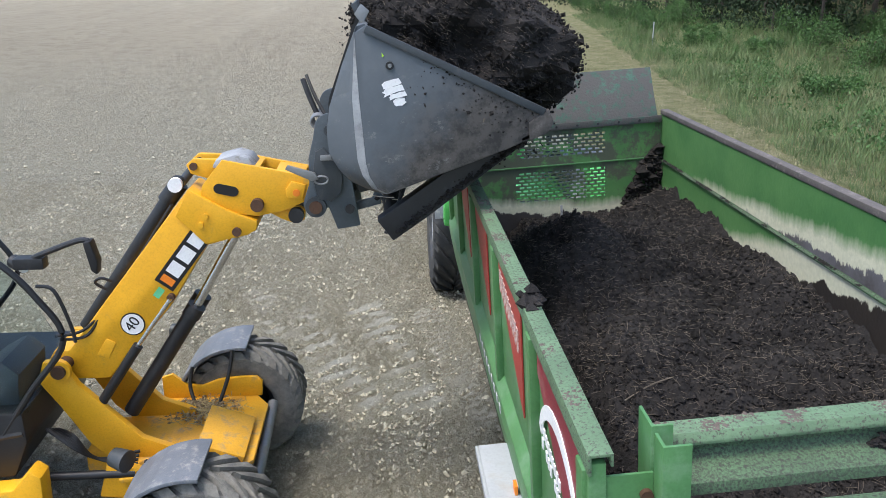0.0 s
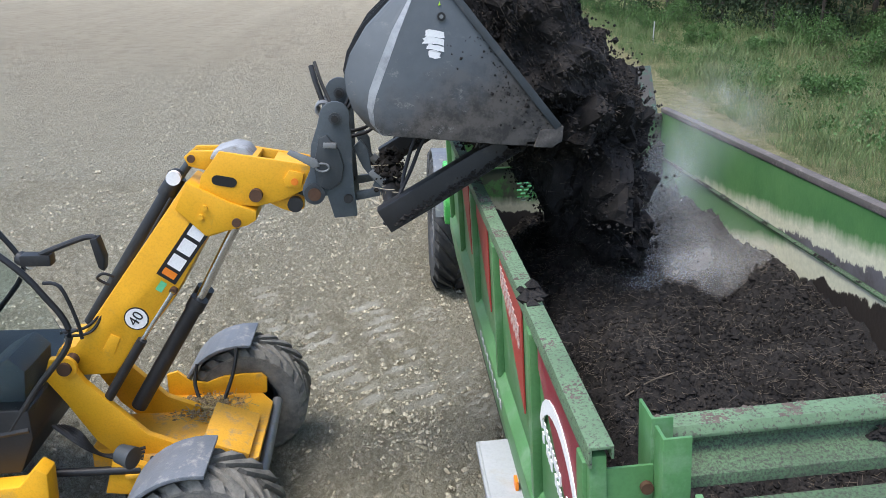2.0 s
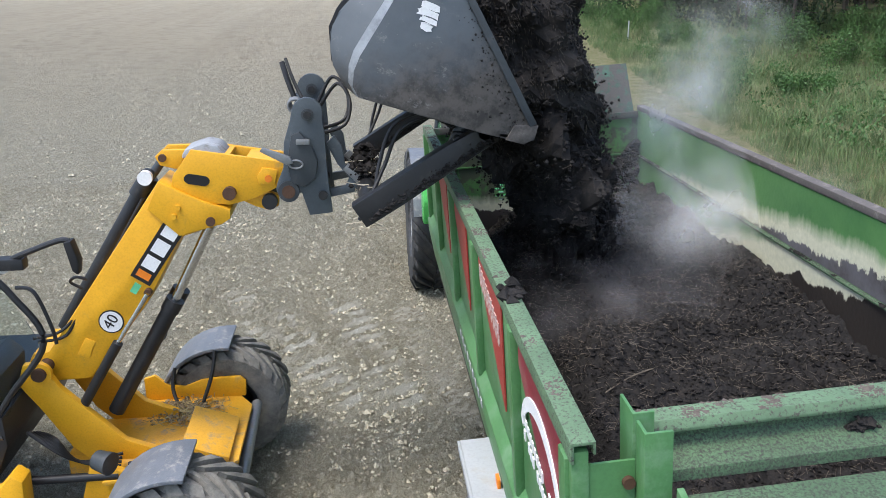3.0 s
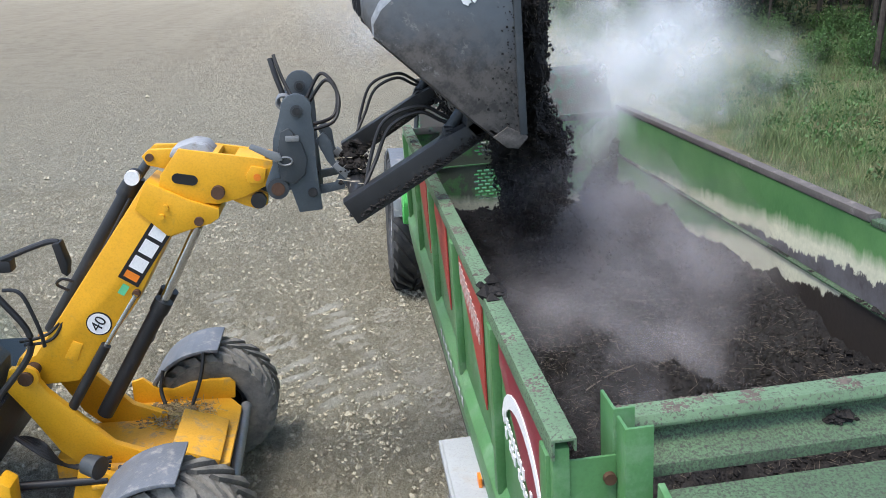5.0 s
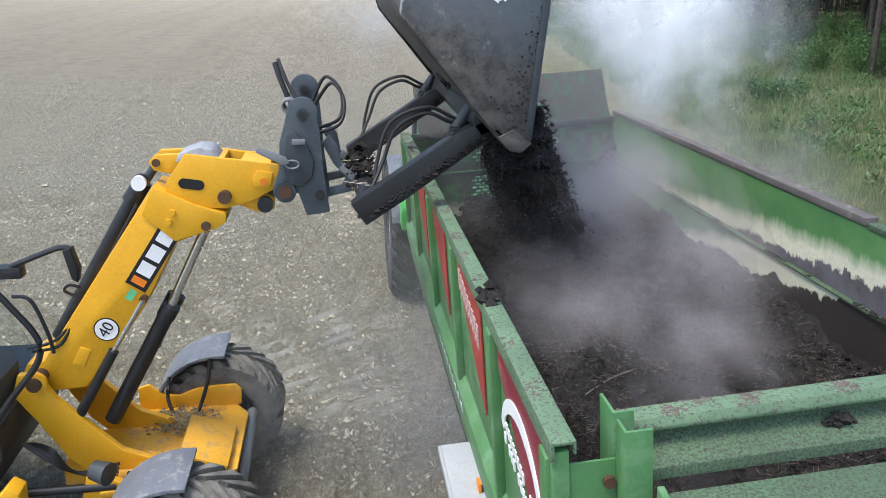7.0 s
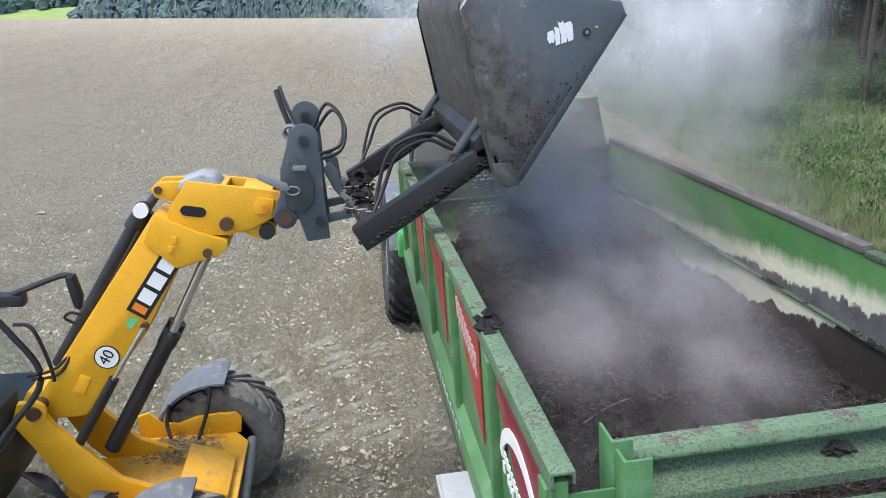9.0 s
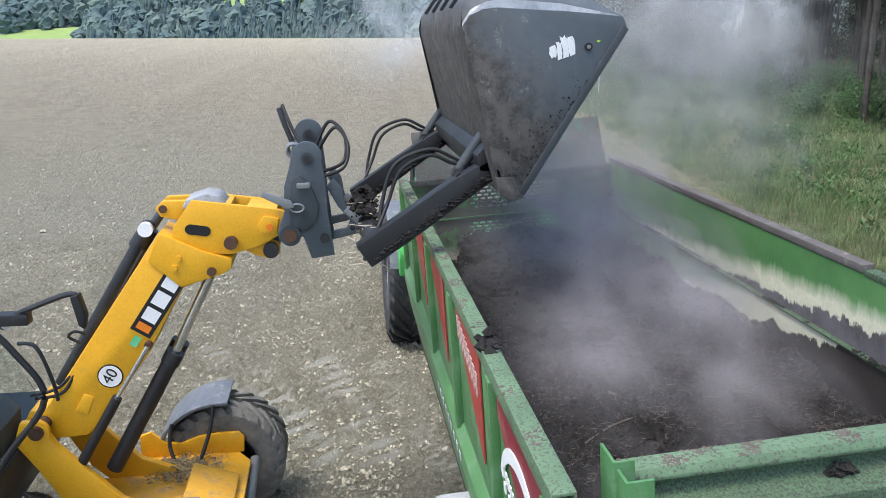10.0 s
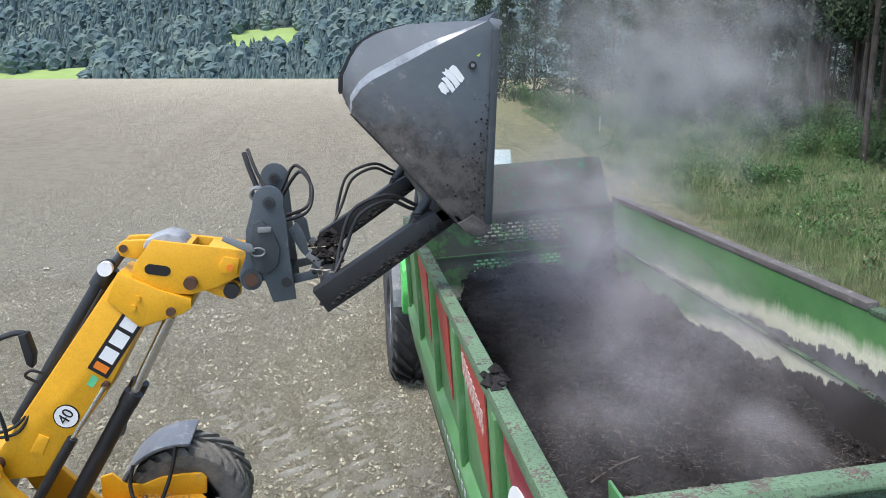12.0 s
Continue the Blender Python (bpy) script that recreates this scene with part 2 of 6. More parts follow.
    upper = mix(nt, ramp(nt, n_line, 0.30, 0.72), (0.375, 0.325, 0.238), (0.465, 0.415, 0.312))
    upper = mix(nt, mul(nt, ramp(nt, lump_tone, 0.55, 1.0), 0.55), upper, (0.24, 0.205, 0.145))
    upper = mix(nt, mul(nt, ramp(nt, n_fine, 0.50, 0.62), 0.5), upper, (0.50, 0.46, 0.36))
    soil = mix(nt, mul(nt, ramp(nt, sx.outputs["Y"], 12.0, 42.0), 0.9), soil, upper)
    turf = mix(nt, ramp(nt, n_mid, 0.35, 0.65), (0.17, 0.19, 0.08), (0.36, 0.325, 0.19))
    turf = mix(nt, ramp(nt, n_fine, 0.5, 0.75), turf, (0.40, 0.37, 0.19))
    edge = mul(nt, sx.outputs["X"], mul(nt, sx.outputs["Y"], 0.10), "SUBTRACT")
    edge = mul(nt, edge, mul(nt, n_mid, 1.2), "ADD")
    far = ramp(nt, sx.outputs["Y"], 175.0, 190.0)
    turf_far = mix(nt, far, turf, (0.19, 0.27, 0.095))
    col = mix(nt, ramp(nt, edge, 3.1, 3.6), mix(nt, far, soil, (0.19, 0.27, 0.095)), turf_far)
    nt.links.new(col, bs.inputs["Base Color"])
    bs.inputs["Roughness"].default_value = 0.95
    bs.inputs["Specular IOR Level"].default_value = 0.15
    h = mul(nt, mul(nt, n_fine, mul(nt, n_mid, 0.6), "ADD"), mul(nt, mul(nt, crumb.outputs["Distance"], -0.6), mul(nt, crumb2.outputs["Distance"], -0.25), "ADD"), "ADD")
    b = node(nt, "Bump", Height=h, Strength=1.0, Distance=0.09)
    nt.links.new(b.outputs[0], bs.inputs["Normal"])
    return m


def glass_material():
    m, nt, bs = tree_of("cab_glass")
    bs.inputs["Base Color"].default_value = (0.80, 0.88, 0.88, 1)
    bs.inputs["Roughness"].default_value = 0.03
    bs.inputs["Transmission Weight"].default_value = 1.0
    bs.inputs["IOR"].default_value = 1.05
    return m


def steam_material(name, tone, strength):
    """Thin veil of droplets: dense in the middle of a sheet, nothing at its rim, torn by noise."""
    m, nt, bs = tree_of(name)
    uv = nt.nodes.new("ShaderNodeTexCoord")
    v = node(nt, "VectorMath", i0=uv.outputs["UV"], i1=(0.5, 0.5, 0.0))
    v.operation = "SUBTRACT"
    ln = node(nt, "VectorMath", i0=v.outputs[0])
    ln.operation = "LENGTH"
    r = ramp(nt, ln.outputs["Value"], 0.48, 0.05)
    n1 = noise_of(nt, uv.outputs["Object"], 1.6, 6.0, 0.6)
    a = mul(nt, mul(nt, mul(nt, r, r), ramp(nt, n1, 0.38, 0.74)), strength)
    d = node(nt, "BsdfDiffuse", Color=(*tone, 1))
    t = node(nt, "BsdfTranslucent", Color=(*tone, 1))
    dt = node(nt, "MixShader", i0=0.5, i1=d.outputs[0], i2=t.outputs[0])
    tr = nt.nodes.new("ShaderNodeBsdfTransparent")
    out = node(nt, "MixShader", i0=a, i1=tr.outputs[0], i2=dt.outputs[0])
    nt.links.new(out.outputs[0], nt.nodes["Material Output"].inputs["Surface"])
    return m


bucket_skin, ground_mat, glass = bucket_paint(), ground_material(), glass_material()
inner_sheet = body_inside("inner_sheet", 0.23, 2.74, 2.48, (0.024, 0.020, 0.018))
upper_sheet = body_inside("upper_sheet", 0.085, 2.79, 2.685, (0.13, 0.125, 0.135))
head_sheet = body_inside("head_sheet", 0.0, 2.10, 1.99, (0.05, 0.045, 0.045), 0.47)
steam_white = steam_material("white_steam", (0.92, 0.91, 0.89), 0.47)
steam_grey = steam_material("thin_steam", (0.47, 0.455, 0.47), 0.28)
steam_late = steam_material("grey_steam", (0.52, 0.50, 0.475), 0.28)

# ---- building helpers ----
BASE = {}


def empty(name, at):
    ob = new(name)
    ob.location = at
    ob.empty_display_size = 0.2
    BASE[ob] = Vector(at)
    return ob


def part(name, bm, material, parent=None, label="", origin=None, smooth=35):
    """Links bm as one mesh object under parent. Vertices are given in the place's own metres."""
    me = bpy.data.meshes.new(name)
    bm.normal_update()
    if origin is None:
        lo = Vector([min(v.co[i] for v in bm.verts) for i in range(3)])
        hi = Vector([max(v.co[i] for v in bm.verts) for i in range(3)])
        origin = (lo + hi) / 2
    origin = Vector(origin)
    for v in bm.verts:
        v.co -= origin
    for f in bm.faces:
        f.smooth = True
    bm.to_mesh(me)
    bm.free()
    me.set_sharp_from_angle(angle=radians(smooth))
    me.materials.append(material)
    ob = new(name, me)
    BASE[ob] = origin
    if parent is not None:
        ob.parent = parent
        ob.location = origin - BASE[parent]
    else:
        ob.location = origin
    if label:
        tagged(ob, label)
    if name.endswith(("_crust", "_patch", "_straw", "_bits", "_dirt")):
        tagged(ob, kind="stuff")
    return ob


def raw(name, verts, faces, material, parent=None, label="", smooth=False):
    me = bpy.data.meshes.new(name)
    me.from_pydata([tuple(v) for v in verts], [], faces)
    if smooth:
        me.shade_smooth()
    me.materials.append(material)
    ob = new(name, me)
    BASE[ob] = Vector((0, 0, 0))
    if parent is not None:
        ob.parent = parent
        ob.location = -BASE[parent]
    if label:
        tagged(ob, label)
    return ob


def bevel(bm, geom_edges, w):
    if w > 0:
        bmesh.ops.bevel(bm, geom=geom_edges, offset=w, segments=2, affect="EDGES", profile=0.6, clamp_overlap=True)


def box(x0, x1, y0, y1, z0, z1, bev=0.008, bm=None):
    bm = bm or bmesh.new()
    b2 = bmesh.new()
    bmesh.ops.create_cube(b2, size=1, matrix=Matrix.LocRotScale(((x0 + x1) / 2, (y0 + y1) / 2, (z0 + z1) / 2), None, (abs(x1 - x0), abs(y1 - y0), abs(z1 - z0))))
    bevel(b2, b2.edges[:], min(bev, 0.4 * min(abs(x1 - x0), abs(y1 - y0), abs(z1 - z0))))
    return join(bm, b2)


def join(bm, other):
    me = bpy.data.meshes.new("tmp")
    other.to_mesh(me)
    other.free()
    bm.from_mesh(me)
    bpy.data.meshes.remove(me)
    return bm


def prism(pts, a0, a1, axis="y", bev=0.01, bm=None):
    """A flat outline pushed along an axis: outline in x,z for y; in y,z for x; in x,y for z."""
    bm = bm or bmesh.new()
    b2 = bmesh.new()
    place = {"y": lambda p, a: (p[0], a, p[1]), "x": lambda p, a: (a, p[0], p[1]), "z": lambda p, a: (p[0], p[1], a)}[axis]
    lo, hi = [b2.verts.new(place(p, a0)) for p in pts], [b2.verts.new(place(p, a1)) for p in pts]
    b2.faces.new(lo)
    b2.faces.new(hi[::-1])
    n = len(pts)
    for i in range(n):
        b2.faces.new((lo[i], hi[i], hi[(i + 1) % n], lo[(i + 1) % n]))
    bmesh.ops.recalc_face_normals(b2, faces=b2.faces[:])
    bevel(b2, b2.edges[:], bev)
    return join(bm, b2)


def cyl(p, q, r, n=16, r2=None, bm=None):
    bm = bm or bmesh.new()
    p, q = Vector(p), Vector(q)
    b2 = bmesh.new()
    bmesh.ops.create_cone(b2, cap_ends=True, segments=n, radius1=r, radius2=r if r2 is None else r2, depth=(q - p).length,
                          matrix=Matrix.Translation((p + q) / 2) @ (q - p).to_track_quat("Z", "Y").to_matrix().to_4x4())
    return join(bm, b2)


def tube(pts, r, n=8, bm=None, steps=6):
    """A hose or bent bar along a smooth line through pts."""
    bm = bm or bmesh.new()
    P = [Vector(p) for p in pts]
    line = []
    for i in range(len(P) - 1):
        a, b, c, d = P[max(i - 1, 0)], P[i], P[i + 1], P[min(i + 2, len(P) - 1)]
        for k in range(steps):
            u = k / steps
            line.append(0.5 * ((2 * b) + (c - a) * u + (2 * a - 5 * b + 4 * c - d) * u * u + (3 * b - a - 3 * c + d) * u ** 3))
    line.append(P[-1])
    rings = []
    for i, p in enumerate(line):
        way = (line[min(i + 1, len(line) - 1)] - line[max(i - 1, 0)]).normalized()
        q = way.to_track_quat("Z", "Y")
        rings.append([bm.verts.new(p + q @ Vector((r * math.cos(6.2832 * k / n), r * math.sin(6.2832 * k / n), 0))) for k in range(n)])
    for a, b in zip(rings, rings[1:]):
        for k in range(n):
            bm.faces.new((a[k], a[(k + 1) % n], b[(k + 1) % n], b[k]))
    bm.faces.new(rings[0][::-1])
    bm.faces.new(rings[-1])
    return bm


def lathe(profile, n=48):
    """Turns (radius, along) pairs round the y axis."""
    bm = bmesh.new()
    rings = [[bm.verts.new((r * math.cos(6.28319 * k / n), a, r * math.sin(6.28319 * k / n))) for k in range(n)] for r, a in profile]
    for a, b in zip(rings, rings[1:]):
        for k in range(n):
            bm.faces.new((a[k], b[k], b[(k + 1) % n], a[(k + 1) % n]))
    bmesh.ops.recalc_face_normals(bm, faces=bm.faces[:])
    return bm


def wheel(name, parent, at, R, W, rim_r, lugs, rubber, rim_mat, axis="y", label=""):
    """A farm wheel: tyre with slanted tread bars and a dished rim."""
    h = W / 2
    turn = Matrix.Identity(4) if axis == "y" else Matrix.Rotation(radians(90), 4, "Z")
    t = lathe([(rim_r, -h * 0.82), (rim_r + 0.04, -h * 0.98), ((R + rim_r) / 2, -h * 1.05), (R * 0.90, -h), (R * 0.935, -h * 0.8), (R * 0.945, 0), (R * 0.935, h * 0.8), (R * 0.90, h),
               ((R + rim_r) / 2, h * 1.05), (rim_r + 0.04, h * 0.98), (rim_r, h * 0.82)], 40)
    bmesh.ops.recalc_face_normals(t, faces=t.faces[:])
    bmesh.ops.transform(t, matrix=Matrix.Translation(at) @ turn, verts=t.verts[:])
    r = lathe([(0.001, -0.06), (0.10, -0.08), (0.12, -0.02), (rim_r * 0.72, 0.03), (rim_r * 0.80, -h * 0.55), (rim_r * 0.97, -h * 0.8), (rim_r + 0.015, -h * 0.86), (rim_r + 0.005, -h * 0.7),
               (rim_r * 0.92, 0), (rim_r + 0.005, h * 0.7), (rim_r + 0.015, h * 0.86), (rim_r * 0.97, h * 0.8), (rim_r * 0.80, h * 0.4), (rim_r * 0.70, 0.06), (0.12, 0.05), (0.10, 0.10), (0.001, 0.10)], 32)
    bmesh.ops.transform(r, matrix=Matrix.Translation(at) @ turn, verts=r.verts[:])
    w = part(name, t, rubber, parent, label, origin=at)
    part("rim", r, rim_mat, w)
    for side in (-1, 1):
        lug = bmesh.new()
        vs = []
        for u, half in ((0.0, 0.036), (0.5, 0.042), (0.86, 0.052), (1.05, 0.054)):
            ang, da = -0.62 * W / R * u, half / R
            r0, r1 = (R * 0.92, R * 1.01) if u < 1 else (R * 0.87, R * 0.905)
            y = side * (h * u * 0.98 + (0.02 if u == 0 else 0))
            vs.append([lug.verts.new((q * math.cos(ang + e), y, q * math.sin(ang + e))) for q, e in ((r0, -da * 1.3), (r1, -da * 0.85), (r1, da * 0.85), (r0, da * 1.3))])
        for p, q in zip(vs, vs[1:]):
            for k in range(3):
                lug.faces.new((p[k], p[k + 1], q[k + 1], q[k]))
        lug.faces.new(vs[0])
        lug.faces.new(vs[-1][::-1])
        bmesh.ops.recalc_face_normals(lug, faces=lug.faces[:])
        me = bpy.data.meshes.new("tread_bar")
        lug.to_mesh(me)
        lug.free()
        me.materials.append(rubber)
        for i in range(lugs):
            bar = new("tread_bar", me)
            bar.parent = w
            bar.matrix_basis = turn @ Matrix.Rotation(2 * math.pi * (i + (0.5 if side > 0 else 0)) / lugs, 4, "Y")
    for k in range(8):
        a = k * math.pi / 4
        c = turn @ Vector((0.16 * math.cos(a), 0.07, 0.16 * math.sin(a))) + Vector(at)
        d = turn @ Vector((0.16 * math.cos(a), 0.10, 0.16 * math.sin(a))) + Vector(at)
        part("wheel_nut", cyl(c, d, 0.018, 6), rusty, w)
    return w


def clods(rng, n, place, size, flat=0.8):
    """Many small lumps, each an uneven octahedron, as vertices and faces."""
    V, F = [], []
    base = np.array([(1, 0, 0), (-1, 0, 0), (0, 1, 0), (0, -1, 0), (0, 0, 1), (0, 0, -1)], float)
    tri = [(0, 2, 4), (2, 1, 4), (1, 3, 4), (3, 0, 4), (2, 0, 5), (1, 2, 5), (3, 1, 5), (0, 3, 5)]
    for _ in range(n):
        c = place(rng)
        if c is None:
            continue
        s = size * math.exp(rng.gauss(0, 0.45))
        a = rng.random() * 6.28
        ca, sa = math.cos(a), math.sin(a)
        o = len(V)
        for b in base:
            k = s * rng.uniform(0.6, 1.3)
            x, y, z = b * k
            V.append((c[0] + ca * x - sa * y, c[1] + sa * x + ca * y, c[2] + z * flat))
        F += [tuple(i + o for i in f) for f in tri]
    return V, F


def straws(rng, n, place, length, width):
    """Loose stalks lying at random, each a thin three-sided bar."""
    V, F = [], []
    for _ in range(n):
        c = place(rng)
        if c is None:
            continue
        a, e = rng.random() * 6.28, rng.gauss(0, 0.3)
        L = length * rng.uniform(0.4, 1.3) / 2
        d = Vector((math.cos(a) * math.cos(e), math.sin(a) * math.cos(e), math.sin(e))) * L
        s = Vector((-math.sin(a), math.cos(a), 0)) * width
        c = Vector(c)
        o = len(V)
        for q in (c - d, c + d):
            V += [tuple(q + s), tuple(q - s), tuple(q + Vector((0, 0, width * 1.5)))]
        F += [(o, o + 1, o + 4, o + 3), (o + 1, o + 2, o + 5, o + 4), (o + 2, o, o + 3, o + 5)]
    return V, F

# ---- ground, field, hills ----


def land(x, y):
    """Height of the land: level where the machines stand, rising gently to the field's crest, then falling into the valley."""
    d = math.hypot(x, y)
    z = 0.0
    if d > 15:
        z = 0.0263 * (min(d, 185) - 15) * min(1, (d - 15) / 40)
    if d > 185:
        z -= min((d - 185) * 0.10, 18)
    bank = max(0.0, min(1.0, x / 2.3)) if y < 14 else max(0.0, min(1.0, (x - 0.1 * (y - 14)) / 2.3))
    # dip below the loader, sunk to fit its lowered wheels to the camera's view
    dip = max(0.0, min(1.0, (-0.3 - x) / 1.2)) * max(0.0, min(1.0, 1 - (d - 8) / 14))
    return z + 0.15 * bank - 0.12 * dip * dip * (3 - 2 * dip)


# tyre passes: middle, direction, half width, length, lug spacing, depth
PRINTS = ((-1.42, 6.9, 1.90, 0.30, 1.7, 0.30, 0.060), (-0.62, 6.8, 1.80, 0.30, 1.9, 0.30, 0.060), (0.02, 7.0, 1.75, 0.26, 1.3, 0.14, 0.028), (0.28, 5.3, 1.75, 0.20, 0.9, 0.13, 0.030), (-2.25, 8.3, 1.9, 0.26, 1.2, 0.30, 0.045))


def pressed(x, y):
    """Height and firmness of the pads that tyre lugs left in the soil."""
    h, firm = 0.0, 0.0
    for cx, cy, ang, half, length, step, deep in PRINTS:
        u, v = (x - cx) * math.cos(ang) + (y - cy) * math.sin(ang), -(x - cx) * math.sin(ang) + (y - cy) * math.cos(ang)
        if abs(v) < half and abs(u) < length:
            fade = min(1, (half - abs(v)) * 9) * min(1, (length - abs(u)) * 3)
            keep = max(0.0, min(1.0, 0.62 + 2.0 * noise.noise((x * 2.1, y * 2.1, 11))))
            w = math.sin(6.2832 * (u + 0.22 * v + 0.05 * noise.noise((x * 5, y * 5, 1))) / step)
            pad = max(0.0, min(1.0, w * 2.2 + 0.7))
            h += deep * (pad - 0.55) * fade * keep
            firm = max(firm, pad * fade * keep)
    return h, firm


def clod_dome(x, y, scale, seed):
    d = noise.voronoi((x * scale, y * scale, seed))[0][0]
    return math.sqrt(max(0.0, 1 - (d / 0.62) ** 2))


def build_ground():
    xs = np.concatenate([np.linspace(-900, -30, 40)[:-1], np.linspace(-30, -9, 30)[:-1], np.linspace(-9, -4.2, 130)[:-1], np.linspace(-4.2, 1.4, 300)[:-1], np.linspace(1.4, 4, 30)[:-1], np.linspace(4, 40, 60)[:-1], np.linspace(40, 900, 40)])
    ys = np.concatenate([np.linspace(-400, -12, 16)[:-1], np.linspace(-12, 2, 16)[:-1], np.linspace(2, 4, 40)[:-1], np.linspace(4, 10, 330)[:-1], np.linspace(10, 16, 170)[:-1], np.linspace(16, 60, 110)[:-1], np.linspace(60, 260, 60)[:-1], np.linspace(260, 1400, 30)])
    V, F, firm = [], [], []
    for y in ys:
        for x in xs:
            z, fm = land(x, y), 0.0
            if -9 < x < 4 and 2 < y < 16:
                h, fm = pressed(x, y)
                loose = 1 - 0.8 * fm
                patch = 0.6 + 0.8 * max(0.0, 0.5 + noise.noise((x * 0.9, y * 0.9, 4)))
                z += 0.03 * noise.noise((x * 1.2, y * 1.2, 7)) + h
                z += loose * patch * (0.048 * clod_dome(x, y, 9.0, 1) + 0.036 * clod_dome(x, y, 17.0, 5) + 0.025 * noise.noise((x * 5, y * 5, 0)) + 0.014 * noise.noise((x * 24, y * 24, 5)))
            elif -30 < x < 30 and y < 60:
                z += 0.05 * noise.noise((x * 2.7, y * 2.7, 5)) + 0.03 * noise.noise((x * 6, y * 6, 9))
            V.append((x, y, z))
            firm.append(fm)
    n = len(xs)
    for j in range(len(ys) - 1):
        for i in range(n - 1):
            F.append((j * n + i, j * n + i + 1, (j + 1) * n + i + 1, (j + 1) * n + i))
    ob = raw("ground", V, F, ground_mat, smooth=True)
    ob.data.attributes.new("firm", "FLOAT", "POINT").data.foreach_set("value", firm)
    tagged(ob, "pale harrowed soil field beside a mown grass track", "field", kind="structure")


def printed(x, y):
    return pressed(x, y)[1] > 0.25


def build_clods():
    rng = random.Random(3)

    def near(r):
        x, y = r.uniform(-7.5, 1.0), 2.2 + 13 * r.random() ** 1.3
        return None if printed(x, y) else (x, y, land(x, y) + 0.03)
    V, F = clods(rng, 40000, near, 0.0135, 0.75)

    def beyond(r):
        y = 2.5 + 55 * r.random() ** 1.5
        x = 3.0 + 0.08 * y - (12 + 0.95 * y) * r.random()
        return None if printed(x, y) or y > 45 and r.random() < 0.3 else (x, y, land(x, y) + 0.02)
    v, f = clods(rng, 46000, beyond, 0.020, 0.7)
    F += [tuple(i + len(V) for i in q) for q in f]
    V += v
    tagged(raw("soil_clods", V, F, surface("clod_soil", (0.43, 0.40, 0.305), 0.95, vary=0.2, scale=14, dirt=(0.32, 0.285, 0.21), dirt_from=0.45, dirt_to=0.6, dirt_scale=18, spec=0.1, bump=0.4)), "small pale crumbly clods on the harrowed field", "soil", kind="stuff")

    def wide(r):
        x, y = r.uniform(-16, 4), 5 + 32 * r.random()
        return (x, y, land(x, y) + 0.045)
    V, F = straws(rng, 3200, wide, 0.09, 0.002)
    tagged(raw("stubble_litter", V, F, surface("dry_straw", (0.52, 0.46, 0.33), 0.8, vary=0.2)), "dry pale straw stalks strewn over the soil", "straw", kind="stuff")


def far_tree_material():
    """Leaf and needle tones that change from tree to tree, with the distance's blue haze put into their colour."""
    m, nt, bs = tree_of("hazed_far_foliage")
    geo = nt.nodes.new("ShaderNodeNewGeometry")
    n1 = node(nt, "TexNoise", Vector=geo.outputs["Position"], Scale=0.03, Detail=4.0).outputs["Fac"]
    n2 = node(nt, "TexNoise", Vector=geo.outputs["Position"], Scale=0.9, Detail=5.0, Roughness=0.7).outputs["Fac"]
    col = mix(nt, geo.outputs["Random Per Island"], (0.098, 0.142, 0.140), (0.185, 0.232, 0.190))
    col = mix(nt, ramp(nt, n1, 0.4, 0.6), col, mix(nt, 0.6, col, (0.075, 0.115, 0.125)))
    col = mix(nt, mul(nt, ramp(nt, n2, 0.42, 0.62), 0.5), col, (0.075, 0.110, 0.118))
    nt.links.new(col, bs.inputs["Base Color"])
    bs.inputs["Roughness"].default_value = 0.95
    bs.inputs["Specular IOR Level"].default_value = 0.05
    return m


